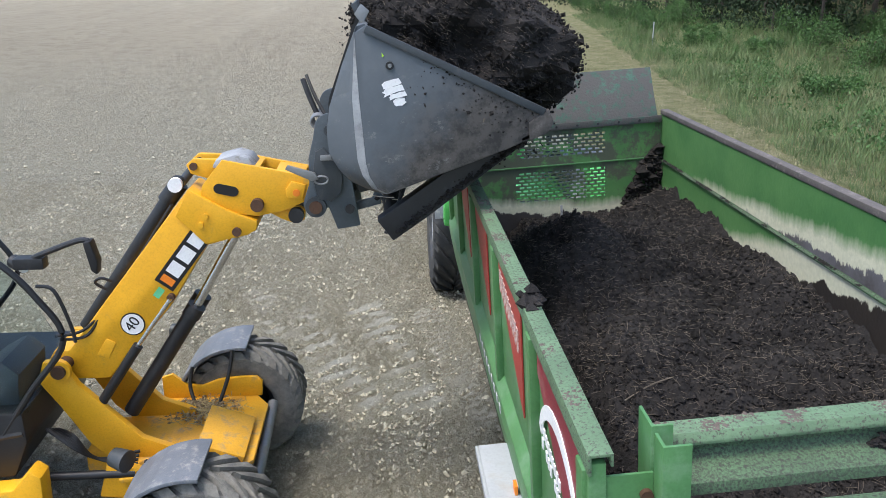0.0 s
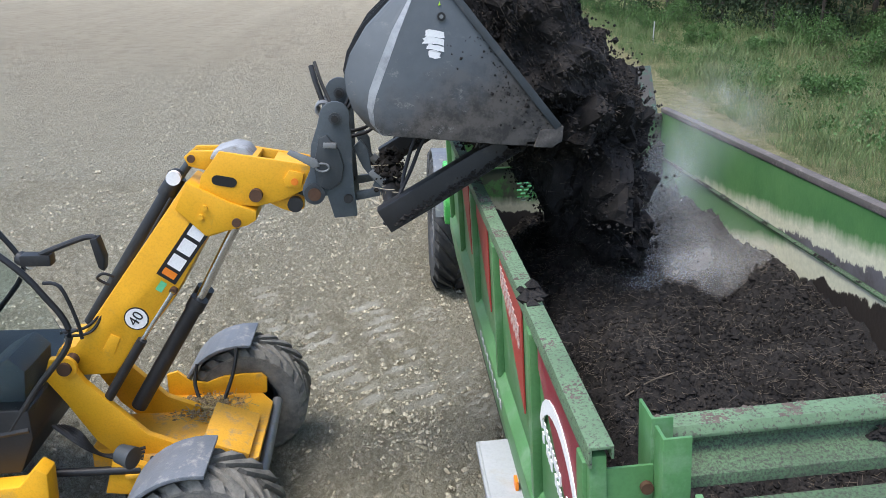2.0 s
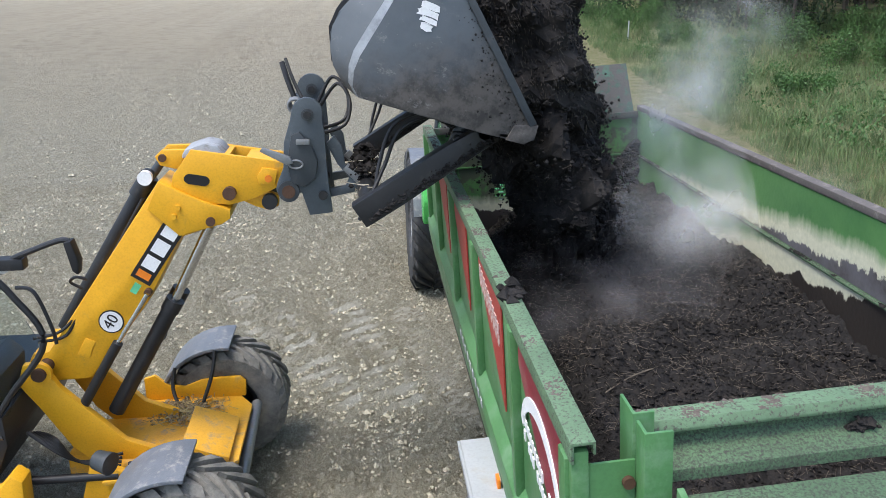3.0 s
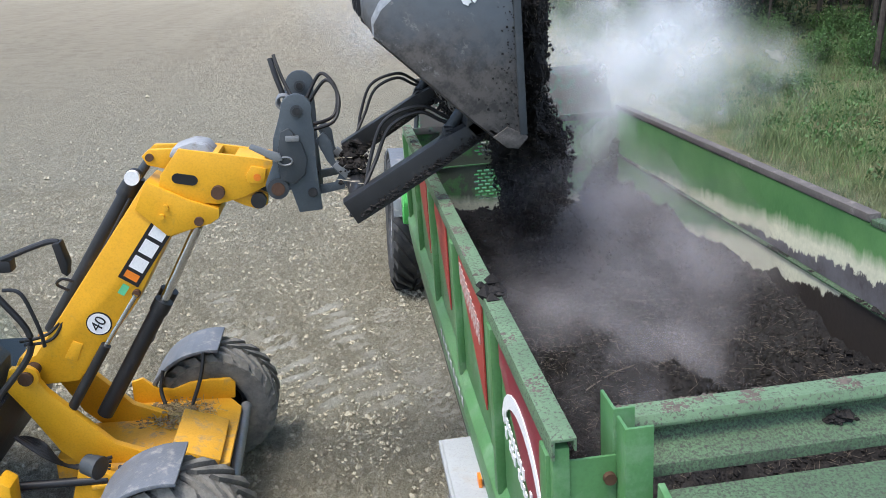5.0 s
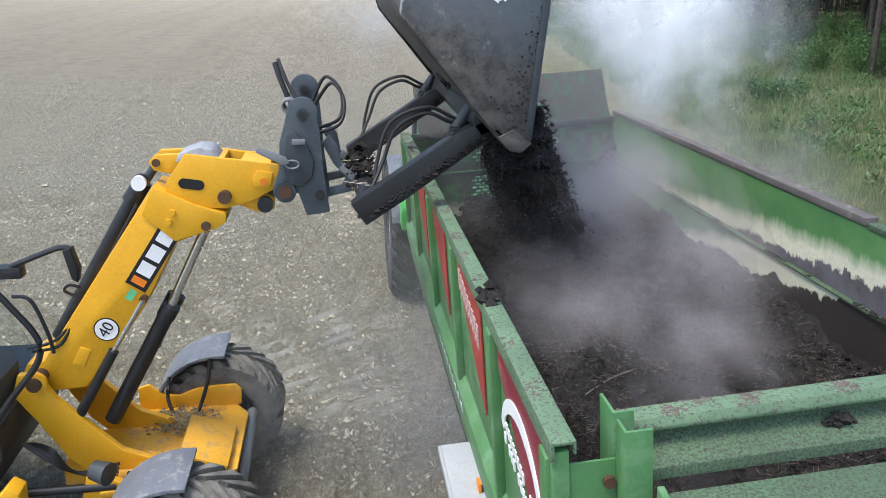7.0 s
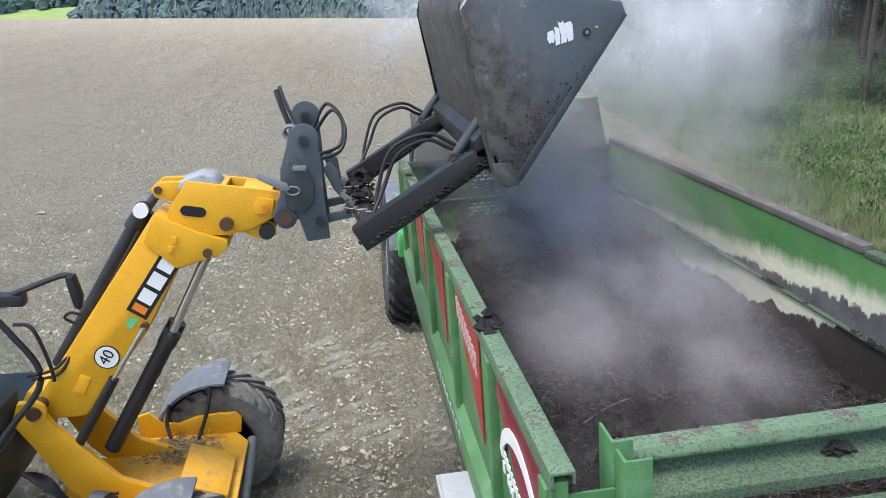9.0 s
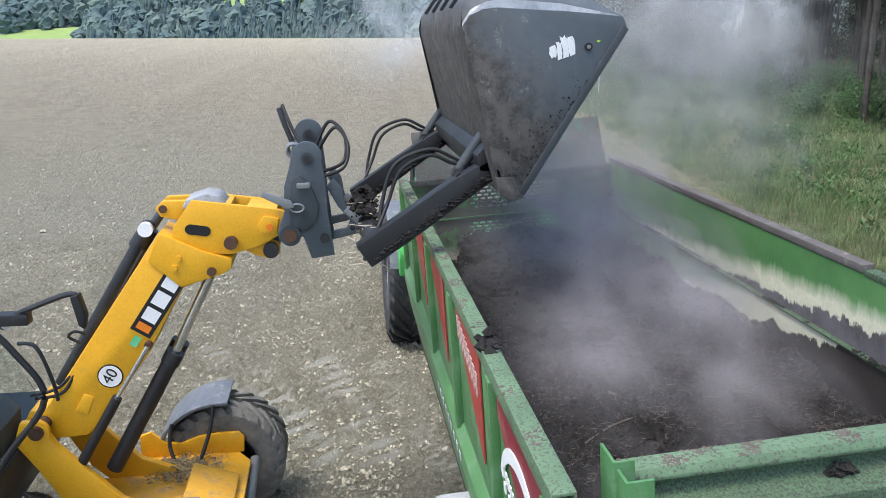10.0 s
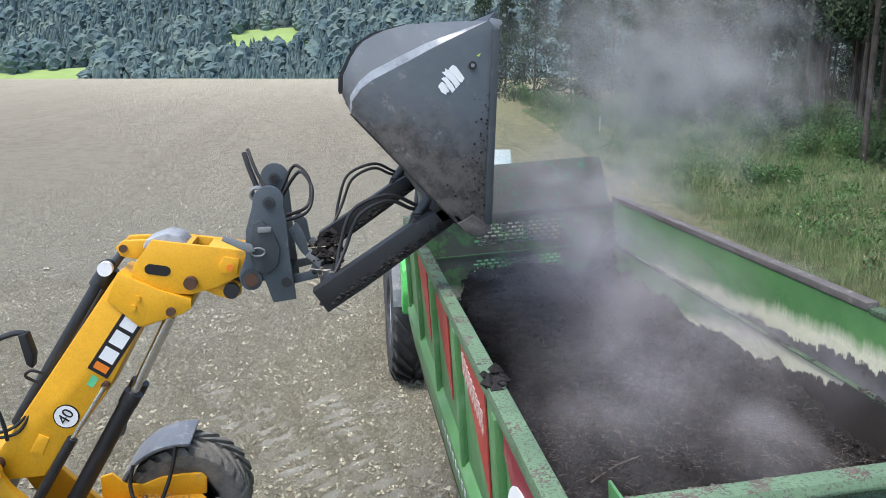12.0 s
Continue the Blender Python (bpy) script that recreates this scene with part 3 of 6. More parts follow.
def build_hills():
    """Wooded valley side beyond the crest."""
    def hz(x, y):
        u = (y - 330) / 420
        return -14 + 150 * max(0, u) ** 1.15 + 10 * math.sin(x * 0.006 + 1) + 6 * noise.noise((x * 0.004, y * 0.004, 2))
    V, F = [], []
    nx, ny = 70, 26
    for j in range(ny):
        for i in range(nx):
            x, y = -900 + 1900 * i / (nx - 1), 310 + 900 * j / (ny - 1)
            V.append((x, y, hz(x, y)))
    for j in range(ny - 1):
        for i in range(nx - 1):
            F.append((j * nx + i, j * nx + i + 1, (j + 1) * nx + i + 1, (j + 1) * nx + i))
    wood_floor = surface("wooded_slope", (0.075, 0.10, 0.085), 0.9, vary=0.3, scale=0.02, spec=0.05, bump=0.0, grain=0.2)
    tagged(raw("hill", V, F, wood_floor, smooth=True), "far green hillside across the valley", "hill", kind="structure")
    meadow = surface("meadow", (0.25, 0.34, 0.12), 0.9, vary=0.12, scale=0.02, spec=0.1, bump=0.0, grain=0.2)

    def clearing(x, y):
        return (abs(x + 38 + 0.2 * (y - 450)) < 20 and 420 < y < 446) or (x < -100 - (y - 320) * 0.1 and y < 392)
    for x0, x1, y0, y1 in ((-70, -5, 414, 452), (-420, -100, 315, 395)):
        V, F = [], []
        for j in range(14):
            for i in range(14):
                x, y = x0 + (x1 - x0) * i / 13, y0 + (y1 - y0) * j / 13
                V.append((x, y, hz(x, y) + 0.8))
        for j in range(13):
            for i in range(13):
                F.append((j * 14 + i, j * 14 + i + 1, j * 14 + i + 15, j * 14 + i + 14))
        tagged(raw("meadow", V, F, meadow, smooth=True), "bright green meadow between the far woods", "meadow", kind="structure")
    rng = random.Random(8)
    gen = np.random.default_rng(12)
    forms = []
    for k in range(10):
        m, rows = 9, 8
        slim = k % 2
        P = []
        for r in range(rows):
            u = r / rows
            w = (1 - u) ** 0.85 * 0.20 + 0.01 if slim else 0.30 * math.sqrt(max(0.05, 1 - (2 * u - 0.75) ** 2 / 1.6))
            for q in range(m):
                a = 6.2832 * (q + 0.5 * (r % 2)) / m
                g = w * gen.uniform(0.62, 1.3)
                P.append((g * math.cos(a), g * math.sin(a), u + gen.uniform(-0.06, 0.04)))
        P.append((0, 0, 1.0))
        forms.append(np.array(P))
    quads = [(r * m + q, r * m + (q + 1) % m, (r + 1) * m + (q + 1) % m, (r + 1) * m + q) for r in range(rows - 1) for q in range(m)]
    tops = [((rows - 1) * m + q, (rows - 1) * m + (q + 1) % m, rows * m) for q in range(m)]
    V, F, o = [], [], 0
    for _ in range(9000):
        x, y = rng.uniform(-330, 210), 322 + 440 * rng.random() ** 1.3
        if clearing(x, y):
            continue
        stand = noise.noise((x * 0.012, y * 0.02, 6)) + 0.35 * rng.gauss(0, 1)
        h = rng.uniform(8, 14) * (0.55 if abs(x + 36) < 26 and 385 < y < 420 else 1.0)
        k = 2 * rng.randrange(5) + (1 if stand > -0.25 else 0)
        V.append(forms[k] * h * (rng.uniform(0.9, 1.2), rng.uniform(0.9, 1.2), 1.0) + (x, y, hz(x, y) - 0.5))
        F += [tuple(i + o for i in f) for f in quads] + [tuple(i + o for i in f) for f in tops]
        o += len(forms[k])
    tagged(raw("far_forest", np.concatenate(V).tolist(), F, far_tree_material(), smooth=False), "dense mixed forest on the far hillside, coloured with blue haze", "forest", kind="stuff")


build_ground()
build_hills()

# ---- manure spreader ----
LEAN = 4.0
LEAN_M = Matrix.Translation((0, 0, 2.9)) @ Matrix.Rotation(radians(-LEAN), 4, "Y") @ Matrix.Translation((0, 0, -2.9))


def build_spreader():
    s = new("manure_spreader")
    s.matrix_world = LEAN_M @ Matrix.Translation((1.15, 3.0, 0.0))
    BASE[s] = Vector((1.15, 3.0, 0.0))
    tagged(s, "green steel manure spreader trailer half filled with dark manure", "trailer")
    y0, y1 = 0.0, 6.08
    # outer wall: sheet, lower sill, rails, ribs and the recessed coloured panels
    wl = part("side_wall", box(0.010, 0.040, y0, y1, 1.95, 2.84, 0.004), green, s)
    part("sill", prism([(0.010, 1.97), (-0.045, 1.90), (-0.045, 1.78), (0.0, 1.45), (0.06, 1.45), (0.06, 1.97)], y0, y1, "y", 0.008), green, wl)
    part("top_rail", prism([(-0.024, 2.82), (-0.024, 2.90), (0.062, 2.90), (0.062, 2.85), (0.052, 2.85), (0.052, 2.888), (-0.012, 2.888), (-0.012, 2.82)], y0 - 0.07, y1, "y", 0.003), rail_green, wl, "green top rail speckled with splashed manure")
    for yy in (0.02, 1.05, 2.33, 3.60, 4.87, 6.0):
        part("rib", prism([(yy - 0.05, 2.82), (yy + 0.05, 2.82), (yy + 0.035, 1.93), (yy - 0.035, 1.93)], -0.036, 0.012, "x", 0.008), green, wl)
    for a, b, m in ((0.10, 0.98, maroon), (1.45, 2.24, red), (2.85, 3.50, red), (4.1, 4.8, red)):
        part("panel", prism([(a, 2.79), (b, 2.79), (b, 2.66), (a, 2.15)], -0.002, 0.006, "x", 0.0), m, wl, "weathered red panel")
    # white crescent and illegible lettering
    cres = []
    for k in range(13):
        a = 0.3 + 2.6 * k / 12
        cres.append((0.55 + 0.40 * math.cos(a), 2.33 + 0.34 * math.sin(a)))
    for k in range(13):
        a = 2.9 - 2.6 * k / 12
        cres.append((0.55 + 0.36 * math.cos(a), 2.31 + 0.29 * math.sin(a)))
    part("emblem", prism(cres, -0.009, -0.003, "x", 0.0), white, wl, "white crescent emblem")
    rng = random.Random(5)
    for k in range(16):
        a = 0.22 + 0.045 * k
        for zz in (2.44, 2.36):
            if rng.random() < 0.85:
                part("letter_bar", box(-0.009, -0.003, a, a + 0.03, zz - 0.16 * (0.98 - a) , zz + 0.05 - 0.16 * (0.98 - a), 0.0), white, wl)
    for k in range(9):
        part("letter_bar", box(-0.009, -0.003, 1.52 + 0.075 * k, 1.575 + 0.075 * k, 2.50 + 0.013 * k, 2.63 + 0.013 * k, 0.0), faded, wl)
    for k in range(9):
        part("letter_bar", box(-0.052, -0.047, 2.1 + 0.13 * k, 2.16 + 0.13 * k, 1.81, 1.86, 0.0), light_grey, wl)
    part("side_marker", box(-0.055, -0.035, 1.55, 1.62, 1.60, 1.66, 0.004), orange, wl, "orange side marker")
    part("dirt_lump", raw_bm(clods(random.Random(2), 90, lambda r: (r.uniform(-0.02, 0.07), r.gauss(1.24, 0.035), 2.9 + abs(r.gauss(0, 0.015))), 0.018)), muck, wl, "lump of caked manure", smooth=10)
    part("dirt_crust", raw_bm(clods(random.Random(4), 3800, lambda r: crust(r, r.uniform(-0.022, 0.06), 6.0 * r.random(), 2.90, 0.9), 0.0055, 0.5)), dried, wl, "crust of dried manure", smooth=10)
    part("inner_lining", box(0.042, 0.054, y0, y1, 1.2, 2.84, 0.0), inner_sheet, wl)
    # far wall
    wr = part("side_wall", box(2.275, 2.30, y0, y1, 1.45, 2.88, 0.004), green, s)
    part("inner_sheet", box(2.255, 2.267, 0.2, y1 - 0.02, 1.2, 2.385, 0.0), inner_sheet, wr, "green sheet with bare pale patches and caked manure")
    part("extension_board", box(2.262, 2.272, 0.2, y1 - 0.02, 2.41, 2.87, 0.0), upper_sheet, wr)
    part("ledge", prism([(2.268, 2.385), (2.238, 2.385), (2.238, 2.398), (2.268, 2.408)], 0.2, y1 - 0.02, "y", 0.002), green_dirty, wr, "dirty folded ledge along the wall")
    part("ledge_crust", raw_bm(clods(random.Random(14), 900, lambda r: crust(r, r.uniform(2.238, 2.262), 0.3 + 5.6 * r.random(), 2.404, 1.2), 0.010, 0.6)), muck, wr, "crumbs of manure on the ledge", smooth=10)
    for yy in (0.5, 1.77, 3.04, 4.31, 5.58):
        part("rib", box(2.30, 2.37, yy - 0.05, yy + 0.05, 1.9, 2.86), green, wr)
    part("top_rail", box(2.252, 2.33, 1.71, y1 - 0.04, 2.875, 2.925, 0.010), timber, wr, "dark weathered rail on the wall's top edge")
    part("rear_rail", box(2.255, 2.33, y0, 1.70, 2.86, 2.90, 0.01), green_dirty, wr)
    # floor
    part("floor", box(0.06, 2.25, y0, y1, 1.18, 1.24), green_dirty, s)
    part("chassis_beam", box(0.55, 0.72, -0.3, 8.2, 0.85, 1.17), green, s)
    part("chassis_beam", box(1.58, 1.75, -0.3, 6.4, 0.85, 1.17), green, s)
    part("drawbar", prism([(0.62, 6.2), (1.68, 6.2), (1.22, 7.6), (1.08, 7.6)], 0.75, 0.95, "z"), green, s)
    # headboard with two slotted panels
    hb = part("headboard", slotted(0.06, 2.25, 6.02, 6.055, 1.2, 2.86, ((0.70, 1.66, 2.50, 2.74), (0.68, 1.66, 2.02, 2.36))), head_sheet, s, "green headboard with rows of slots")
    part("board_seam", box(0.06, 2.25, 6.004, 6.018, 2.415, 2.43, 0.003), green, hb)
    for k in range(9):
        part("bolt", cyl((0.25 + 0.22 * k, 5.975, 2.835), (0.25 + 0.22 * k, 5.99, 2.835), 0.014, 8), black, hb)
    part("hood_strip", box(0.06, 2.25, 5.985, 6.02, 2.80, 2.87, 0.004), hood_steel, hb)
    part("hood", prism([(5.99, 2.87), (6.03, 2.87), (6.28, 3.33), (6.24, 3.345)], 0.16, 2.20, "x", 0.006), hood_steel, hb, "sloping steel hood caked with grey dried manure")
    part("hood_side", prism([(6.0, 2.86), (6.34, 2.86), (6.28, 3.32)], 2.185, 2.21, "x", 0.003), hood_steel, hb)
    part("corner_dirt", raw_bm(clods(random.Random(6), 1600, corner_place, 0.020)), muck, hb, "dark manure and straw stuck in the corner", smooth=10)
    part("corner_straw", raw_bm(straws(random.Random(7), 160, corner_place, 0.16, 0.003)), straw, hb)
    part("wrench", box(1.16, 1.185, 5.995, 6.012, 1.80, 1.98, 0.006), light_grey, hb, "pale metal latch")
    # rear end
    rp = part("rear_post", prism([(0.20, -0.02), (0.20, 0.12), (0.212, 0.12), (0.212, -0.008), (0.275, -0.008), (0.275, -0.02)], 1.6, 2.955, "z", 0.003), green, s)
    part("rear_post", prism([(0.20, -0.14), (0.20, -0.05), (0.212, -0.05), (0.212, -0.128), (0.295, -0.128), (0.295, -0.14)], 1.6, 2.95, "z", 0.003), green, s)
    for zz in (2.90, 2.87, 2.80, 2.6):
        part("bolt", cyl((0.213, 0.05, zz), (0.235, 0.05, zz), 0.012, 6), green, rp)
    part("rear_gusset", prism([(0.012, 2.80), (0.20, 2.80), (0.20, 2.0), (0.012, 1.95)], -0.05, -0.038, "y", 0.002), green, s)
    part("hinge_pin", cyl((0.175, -0.07, 2.72), (0.175, -0.02, 2.72), 0.022, 12), rusty, rp)
    flange = part("cross_beam", prism([(0.0, 2.865), (0.015, 2.895), (0.10, 2.895), (0.10, 2.88), (0.02, 2.878), (0.012, 2.855), (0.0, 2.852)], 0.24, 2.25, "x", 0.004), rail_green, s, "green folded cross beam with a dirty top flange")
    beam = part("beam_web", prism([(0.04, 2.88), (0.055, 2.88), (0.055, 2.80), (0.03, 2.775), (-0.055, 2.745), (-0.062, 2.72), (-0.04, 2.715), (0.05, 2.715), (0.05, 2.70), (-0.05, 2.70), (-0.08, 2.715), (-0.072, 2.755), (0.015, 2.785), (0.04, 2.81)], 0.26, 2.25, "x", 0.002), green_dirty, flange, "speckled green beam web")
    part("beam_crust", raw_bm(clods(random.Random(9), 2600, lambda r: crust(r, 0.25 + 1.9 * r.random(), r.uniform(0.015, 0.10), 2.895, 1.6), 0.0045, 0.5)), dried, flange, "crust of dried manure", smooth=10)
    part("dirt_lump", raw_bm(clods(random.Random(12), 60, lambda r: (r.gauss(1.02, 0.03), 0.012 + r.uniform(-0.02, 0.0), r.gauss(2.79, 0.012)), 0.010)), muck, flange, "clod of manure stuck to the beam", smooth=10)
    part("lower_beam", prism([(-0.45, 2.65), (-0.42, 2.70), (-0.17, 2.73), (-0.17, 2.55), (-0.45, 2.53)], 0.33, 2.2, "x", 0.012), green_dirty, s, "green box beam speckled with manure")
    part("beam_end", prism([(-0.48, 2.68), (-0.16, 2.75), (-0.16, 2.48), (-0.48, 2.48)], 0.30, 0.325, "x", 0.004), green, s)
    part("hinge_arm", prism([(0.12, 2.55), (0.18, 2.62), (0.32, 2.58), (0.32, 2.50), (0.16, 2.48)], -0.5, -0.46, "y", 0.008), green, s)
    part("hydraulic_cylinder", cyl((0.10, -0.4, 1.6), (0.10, -0.42, 2.42), 0.035), black, s)
    for zz in (1.35, 1.75, 2.1):
        part("spreading_roller", cyl((0.3, -0.35, zz - 0.1), (2.1, -0.35, zz - 0.1), 0.10, 12), black, s)
    # running gear
    fd = part("mudguard", prism([(0.55, 1.42), (0.75, 1.60), (2.10, 1.60), (2.32, 1.40), (2.30, 1.38), (2.09, 1.575), (0.76, 1.575), (0.57, 1.40)], -0.20, 0.10, "x", 0.004), light_grey, s, "pale grey steel mudguard")
    part("mudguard_edge", box(-0.22, -0.20, 0.75, 2.10, 1.54, 1.60, 0.004), light_grey, fd)
    for yy in (1.4,):
        wheel("wheel", s, (0.02, yy, 0.78 - 0.0), 0.76, 0.5, 0.34, 20, tyre_rubber, light_grey, "x")
        wheel("wheel", s, (2.28, yy, 0.78), 0.76, 0.5, 0.34, 20, tyre_rubber, light_grey, "x")
    part("axle", cyl((0.0, 1.4, 0.78), (2.3, 1.4, 0.78), 0.07), black, s)
    part("tail_spray", box(-0.02, 0.04, -0.06, 0.0, 1.5, 2.86), green, s)
    return s


def raw_bm(vf):
    bm = bmesh.new()
    vs = [bm.verts.new(v) for v in vf[0]]
    for f in vf[1]:
        bm.faces.new([vs[i] for i in f])
    return bm


def crust(r, x, y, z, k):
    """Keeps a crumb only where dirt has settled in patches."""
    return (x, y, z) if noise.noise((x * 5 * k, y * 5, 2.0)) + 0.05 * y > 0.12 + 0.2 * r.random() else None


def corner_place(r):
    z = 1.3 + 1.25 * r.random()
    w = 0.40 * max(0.0, 1 - max(0, z - 1.95) / 0.62) ** 0.7 + 0.03 * r.random()
    return (2.25 - w * r.random(), 6.01 - 0.05 * r.random() - 0.3 * max(0, 1.9 - z), z)


def slotted(x0, x1, ya, yb, z0, z1, windows):
    """A sheet with rows of staggered slots cut through it."""
    bm = bmesh.new()

    def slab(a, b, c, d):
        if b - a > 1e-4 and d - c > 1e-4:
            box(a, b, ya, yb, c, d, 0.0, bm)
    zs = sorted({z0, z1, *(w[2] for w in windows), *(w[3] for w in windows)})
    for c, d in zip(zs, zs[1:]):
        w = next((w for w in windows if w[2] <= c and d <= w[3]), None)
        if not w:
            slab(x0, x1, c, d)
            continue
        slab(x0, w[0], c, d)
        slab(w[1], x1, c, d)
        rows = int((d - c) / 0.036)
        st = (d - c) / rows
        for r in range(rows):
            zb = c + r * st
            slab(w[0], w[1], zb, zb + st * 0.42)
            off = 0.0 if r % 2 else 0.038
            x = w[0]
            slab(x, x + 0.012 + off, zb + st * 0.42, zb + st)
            x += 0.012 + off
            while x < w[1]:
                e = min(x + 0.055, w[1])
                nx = min(e + 0.021, w[1])
                slab(e, nx, zb + st * 0.42, zb + st)
                x = nx if nx > e else w[1] + 1
    return bm


spreader = build_spreader()


# ---- manure in the spreader ----
def heap_height(x, y):
    """Top of the load, in the trailer's own metres."""
    m1 = 0.62 * math.exp(-(((x - 0.95) / 0.75) ** 2 + ((y - 4.0) / 1.5) ** 2))
    m2 = 0.34 * math.exp(-(((x - 0.9) / 0.55) ** 2 + ((y - 1.9) / 0.6) ** 2))
    right = 0.42 * (max(0, (x - 1.1)) / 1.1) ** 1.4 - 0.25 * math.exp(-((x - 0.15) / 0.25) ** 2)
    z = 1.68 + m1 + m2 + right - 0.05 * max(0, 1.2 - y)
    return z + 0.13 * noise.noise((x * 2.6, y * 2.6, 1)) + 0.075 * noise.noise((x * 7, y * 7, 2)) + 0.04 * noise.noise((x * 20, y * 20, 4))


def heap_sheet(x0, x1, y0, y1, nx, ny, height):
    V, F = [], []
    for j in range(ny):
        for i in range(nx):
            x, y = x0 + (x1 - x0) * i / (nx - 1), y0 + (y1 - y0) * j / (ny - 1)
            V.append((x, y, height(x, y)))
    for j in range(ny - 1):
        for i in range(nx - 1):
            F.append((j * nx + i, j * nx + i + 1, (j + 1) * nx + i + 1, (j + 1) * nx + i))
    return V, F


def build_load():
    load = new("manure_heap")
    load.matrix_world = LEAN_M @ Matrix.Translation((1.15, 3.0, 1.24))
    BASE[load] = Vector((1.15, 3.0, 1.24))
    tagged(load, "heap of dark steaming manure lying in the spreader", "manure")
    raw("heap_body", *heap_sheet(0.06, 2.25, 0.05, 5.98, 120, 300, heap_height), muck, load, smooth=True)
    rng = random.Random(21)

    def on(r):
        x, y = r.uniform(0.08, 2.22), 0.1 + 5.85 * r.random()
        return (x, y, heap_height(x, y) + 0.01)
    V, F = clods(rng, 34000, on, 0.0075, 1.0)
    tagged(raw("crumbs", V, F, muck, load), kind="stuff")
    V, F = straws(rng, 9000, on, 0.07, 0.0013)
    tagged(raw("straw_bits", V, F, straw, load, "brown straw in the manure"), kind="stuff")
    part("twig", tube([(0.62, 1.72, heap_height(0.62, 1.72) + 0.03), (0.8, 1.78, heap_height(0.8, 1.78) + 0.03), (1.0, 1.83, heap_height(1.0, 1.83) + 0.03)], 0.0045, 6), straw, load, "bare twig")


build_load()


# ---- tractor in front ----
def build_tractor():
    t = empty("tractor", (1.2, 9.0, 0.1))
    tagged(t, "bright green farm tractor hitched in front of the spreader", "tractor")
    for x in (0.30, 2.15):
        wheel("rear_wheel", t, (x, 9.05, 0.98), 0.98, 0.60, 0.48, 22, dark_tyre, light_grey, "x", "large rear wheel with dark tread bars")
        arc = []
        for k in range(11):
            a = radians(20 + 125 * k / 10)
            arc.append((9.05 - 1.10 * math.cos(a), 0.98 + 1.08 * math.sin(a)))
        inner = [(9.05 + (y - 9.05) * 0.955, 0.98 + (z - 0.98) * 0.955) for y, z in arc[::-1]]
        part("rear_fender", prism(arc + inner, x - 0.30, x + 0.30, "x", 0.01), mudguard_plastic, t, "dark grey plastic fender")
        sx = 1 if x < 1 else -1
        fp = part("fender_panel", prism([(7.80, 1.30), (7.74, 1.62), (7.84, 1.90), (8.1, 2.04), (8.35, 2.05), (8.12, 1.72), (7.98, 1.35)], x - 0.20 * sx, x + 0.12 * sx, "x", 0.04), tractor_green, t, "glossy bright green fender panel")
        part("tail_lamp", cyl((x - 0.02 * sx, 7.76, 1.56), (x - 0.02 * sx, 7.72, 1.56), 0.06, 16), lamp_red, fp, "round red tail lamp")
    for x in (0.35, 2.05):
        wheel("front_wheel", t, (x, 11.7, 0.8), 0.72, 0.48, 0.36, 20, dark_tyre, light_grey, "x")
    part("rear_axle", cyl((0.5, 9.05, 0.98), (1.9, 9.05, 0.98), 0.18), black, t)
    part("transmission", box(0.9, 1.5, 8.3, 12.0, 0.7, 1.35, 0.05), black, t)
    part("bonnet", box(0.82, 1.58, 10.2, 12.9, 1.2, 1.95, 0.12), tractor_green, t)
    cab = part("cab_floor", box(0.55, 1.85, 8.35, 10.1, 1.2, 1.55, 0.04), tractor_green, t)
    for x, y in ((0.55, 8.3), (1.85, 8.3), (0.5, 10.05), (1.9, 10.05)):
        part("cab_pillar", tube([(x, y, 1.5), (x * 1.0, y, 2.2), (x + (1.2 - x) * 0.08, y, 2.92)], 0.04), charcoal, cab)
    part("cab_roof", box(0.85, 1.95, 8.4, 10.0, 2.70, 2.86, 0.07), surface("roof_paint", (0.10, 0.14, 0.13), 0.4, vary=0.1), t, "grey-green cab roof")
    part("rear_window", box(0.62, 1.78, 8.28, 8.29, 1.6, 2.9, 0.0), glass, cab)
    part("side_window", box(0.52, 0.53, 8.35, 10.0, 1.6, 2.9, 0.0), glass, cab)
    part("beacon", cyl((1.80, 8.6, 2.86), (1.80, 8.6, 2.93), 0.05), orange, t, "orange beacon")
    # pale teal panel added and placed to fit the camera's view of the cab
    part("roof_panel", prism([(8.62, 2.84), (8.66, 2.84), (9.02, 3.32), (8.98, 3.34)], 1.30, 1.75, "x", 0.004), surface("teal_panel", (0.42, 0.50, 0.48), 0.1, vary=0.05), t, "pale teal panel set above the cab to fit the view")
    for k in range(3):
        part("hose", tube([(0.55 + 0.1 * k, 8.2, 1.9), (0.25 + 0.05 * k, 7.7, 2.35 + 0.1 * k), (0.45, 7.0, 2.35 + 0.06 * k), (0.6, 6.5, 1.9)], 0.016), lime if k else rubber_hose, t, "lime green hose" if k else "black hose")
    part("linkage", box(0.8, 1.6, 7.9, 8.4, 0.6, 1.5, 0.05), black, t)
    return t


build_tractor()


# ---- telescopic wheel loader ----
YN, YF = 3.87, 4.29          # near and far face of the boom
PIVOT = (-3.33, 4.08, 1.34)


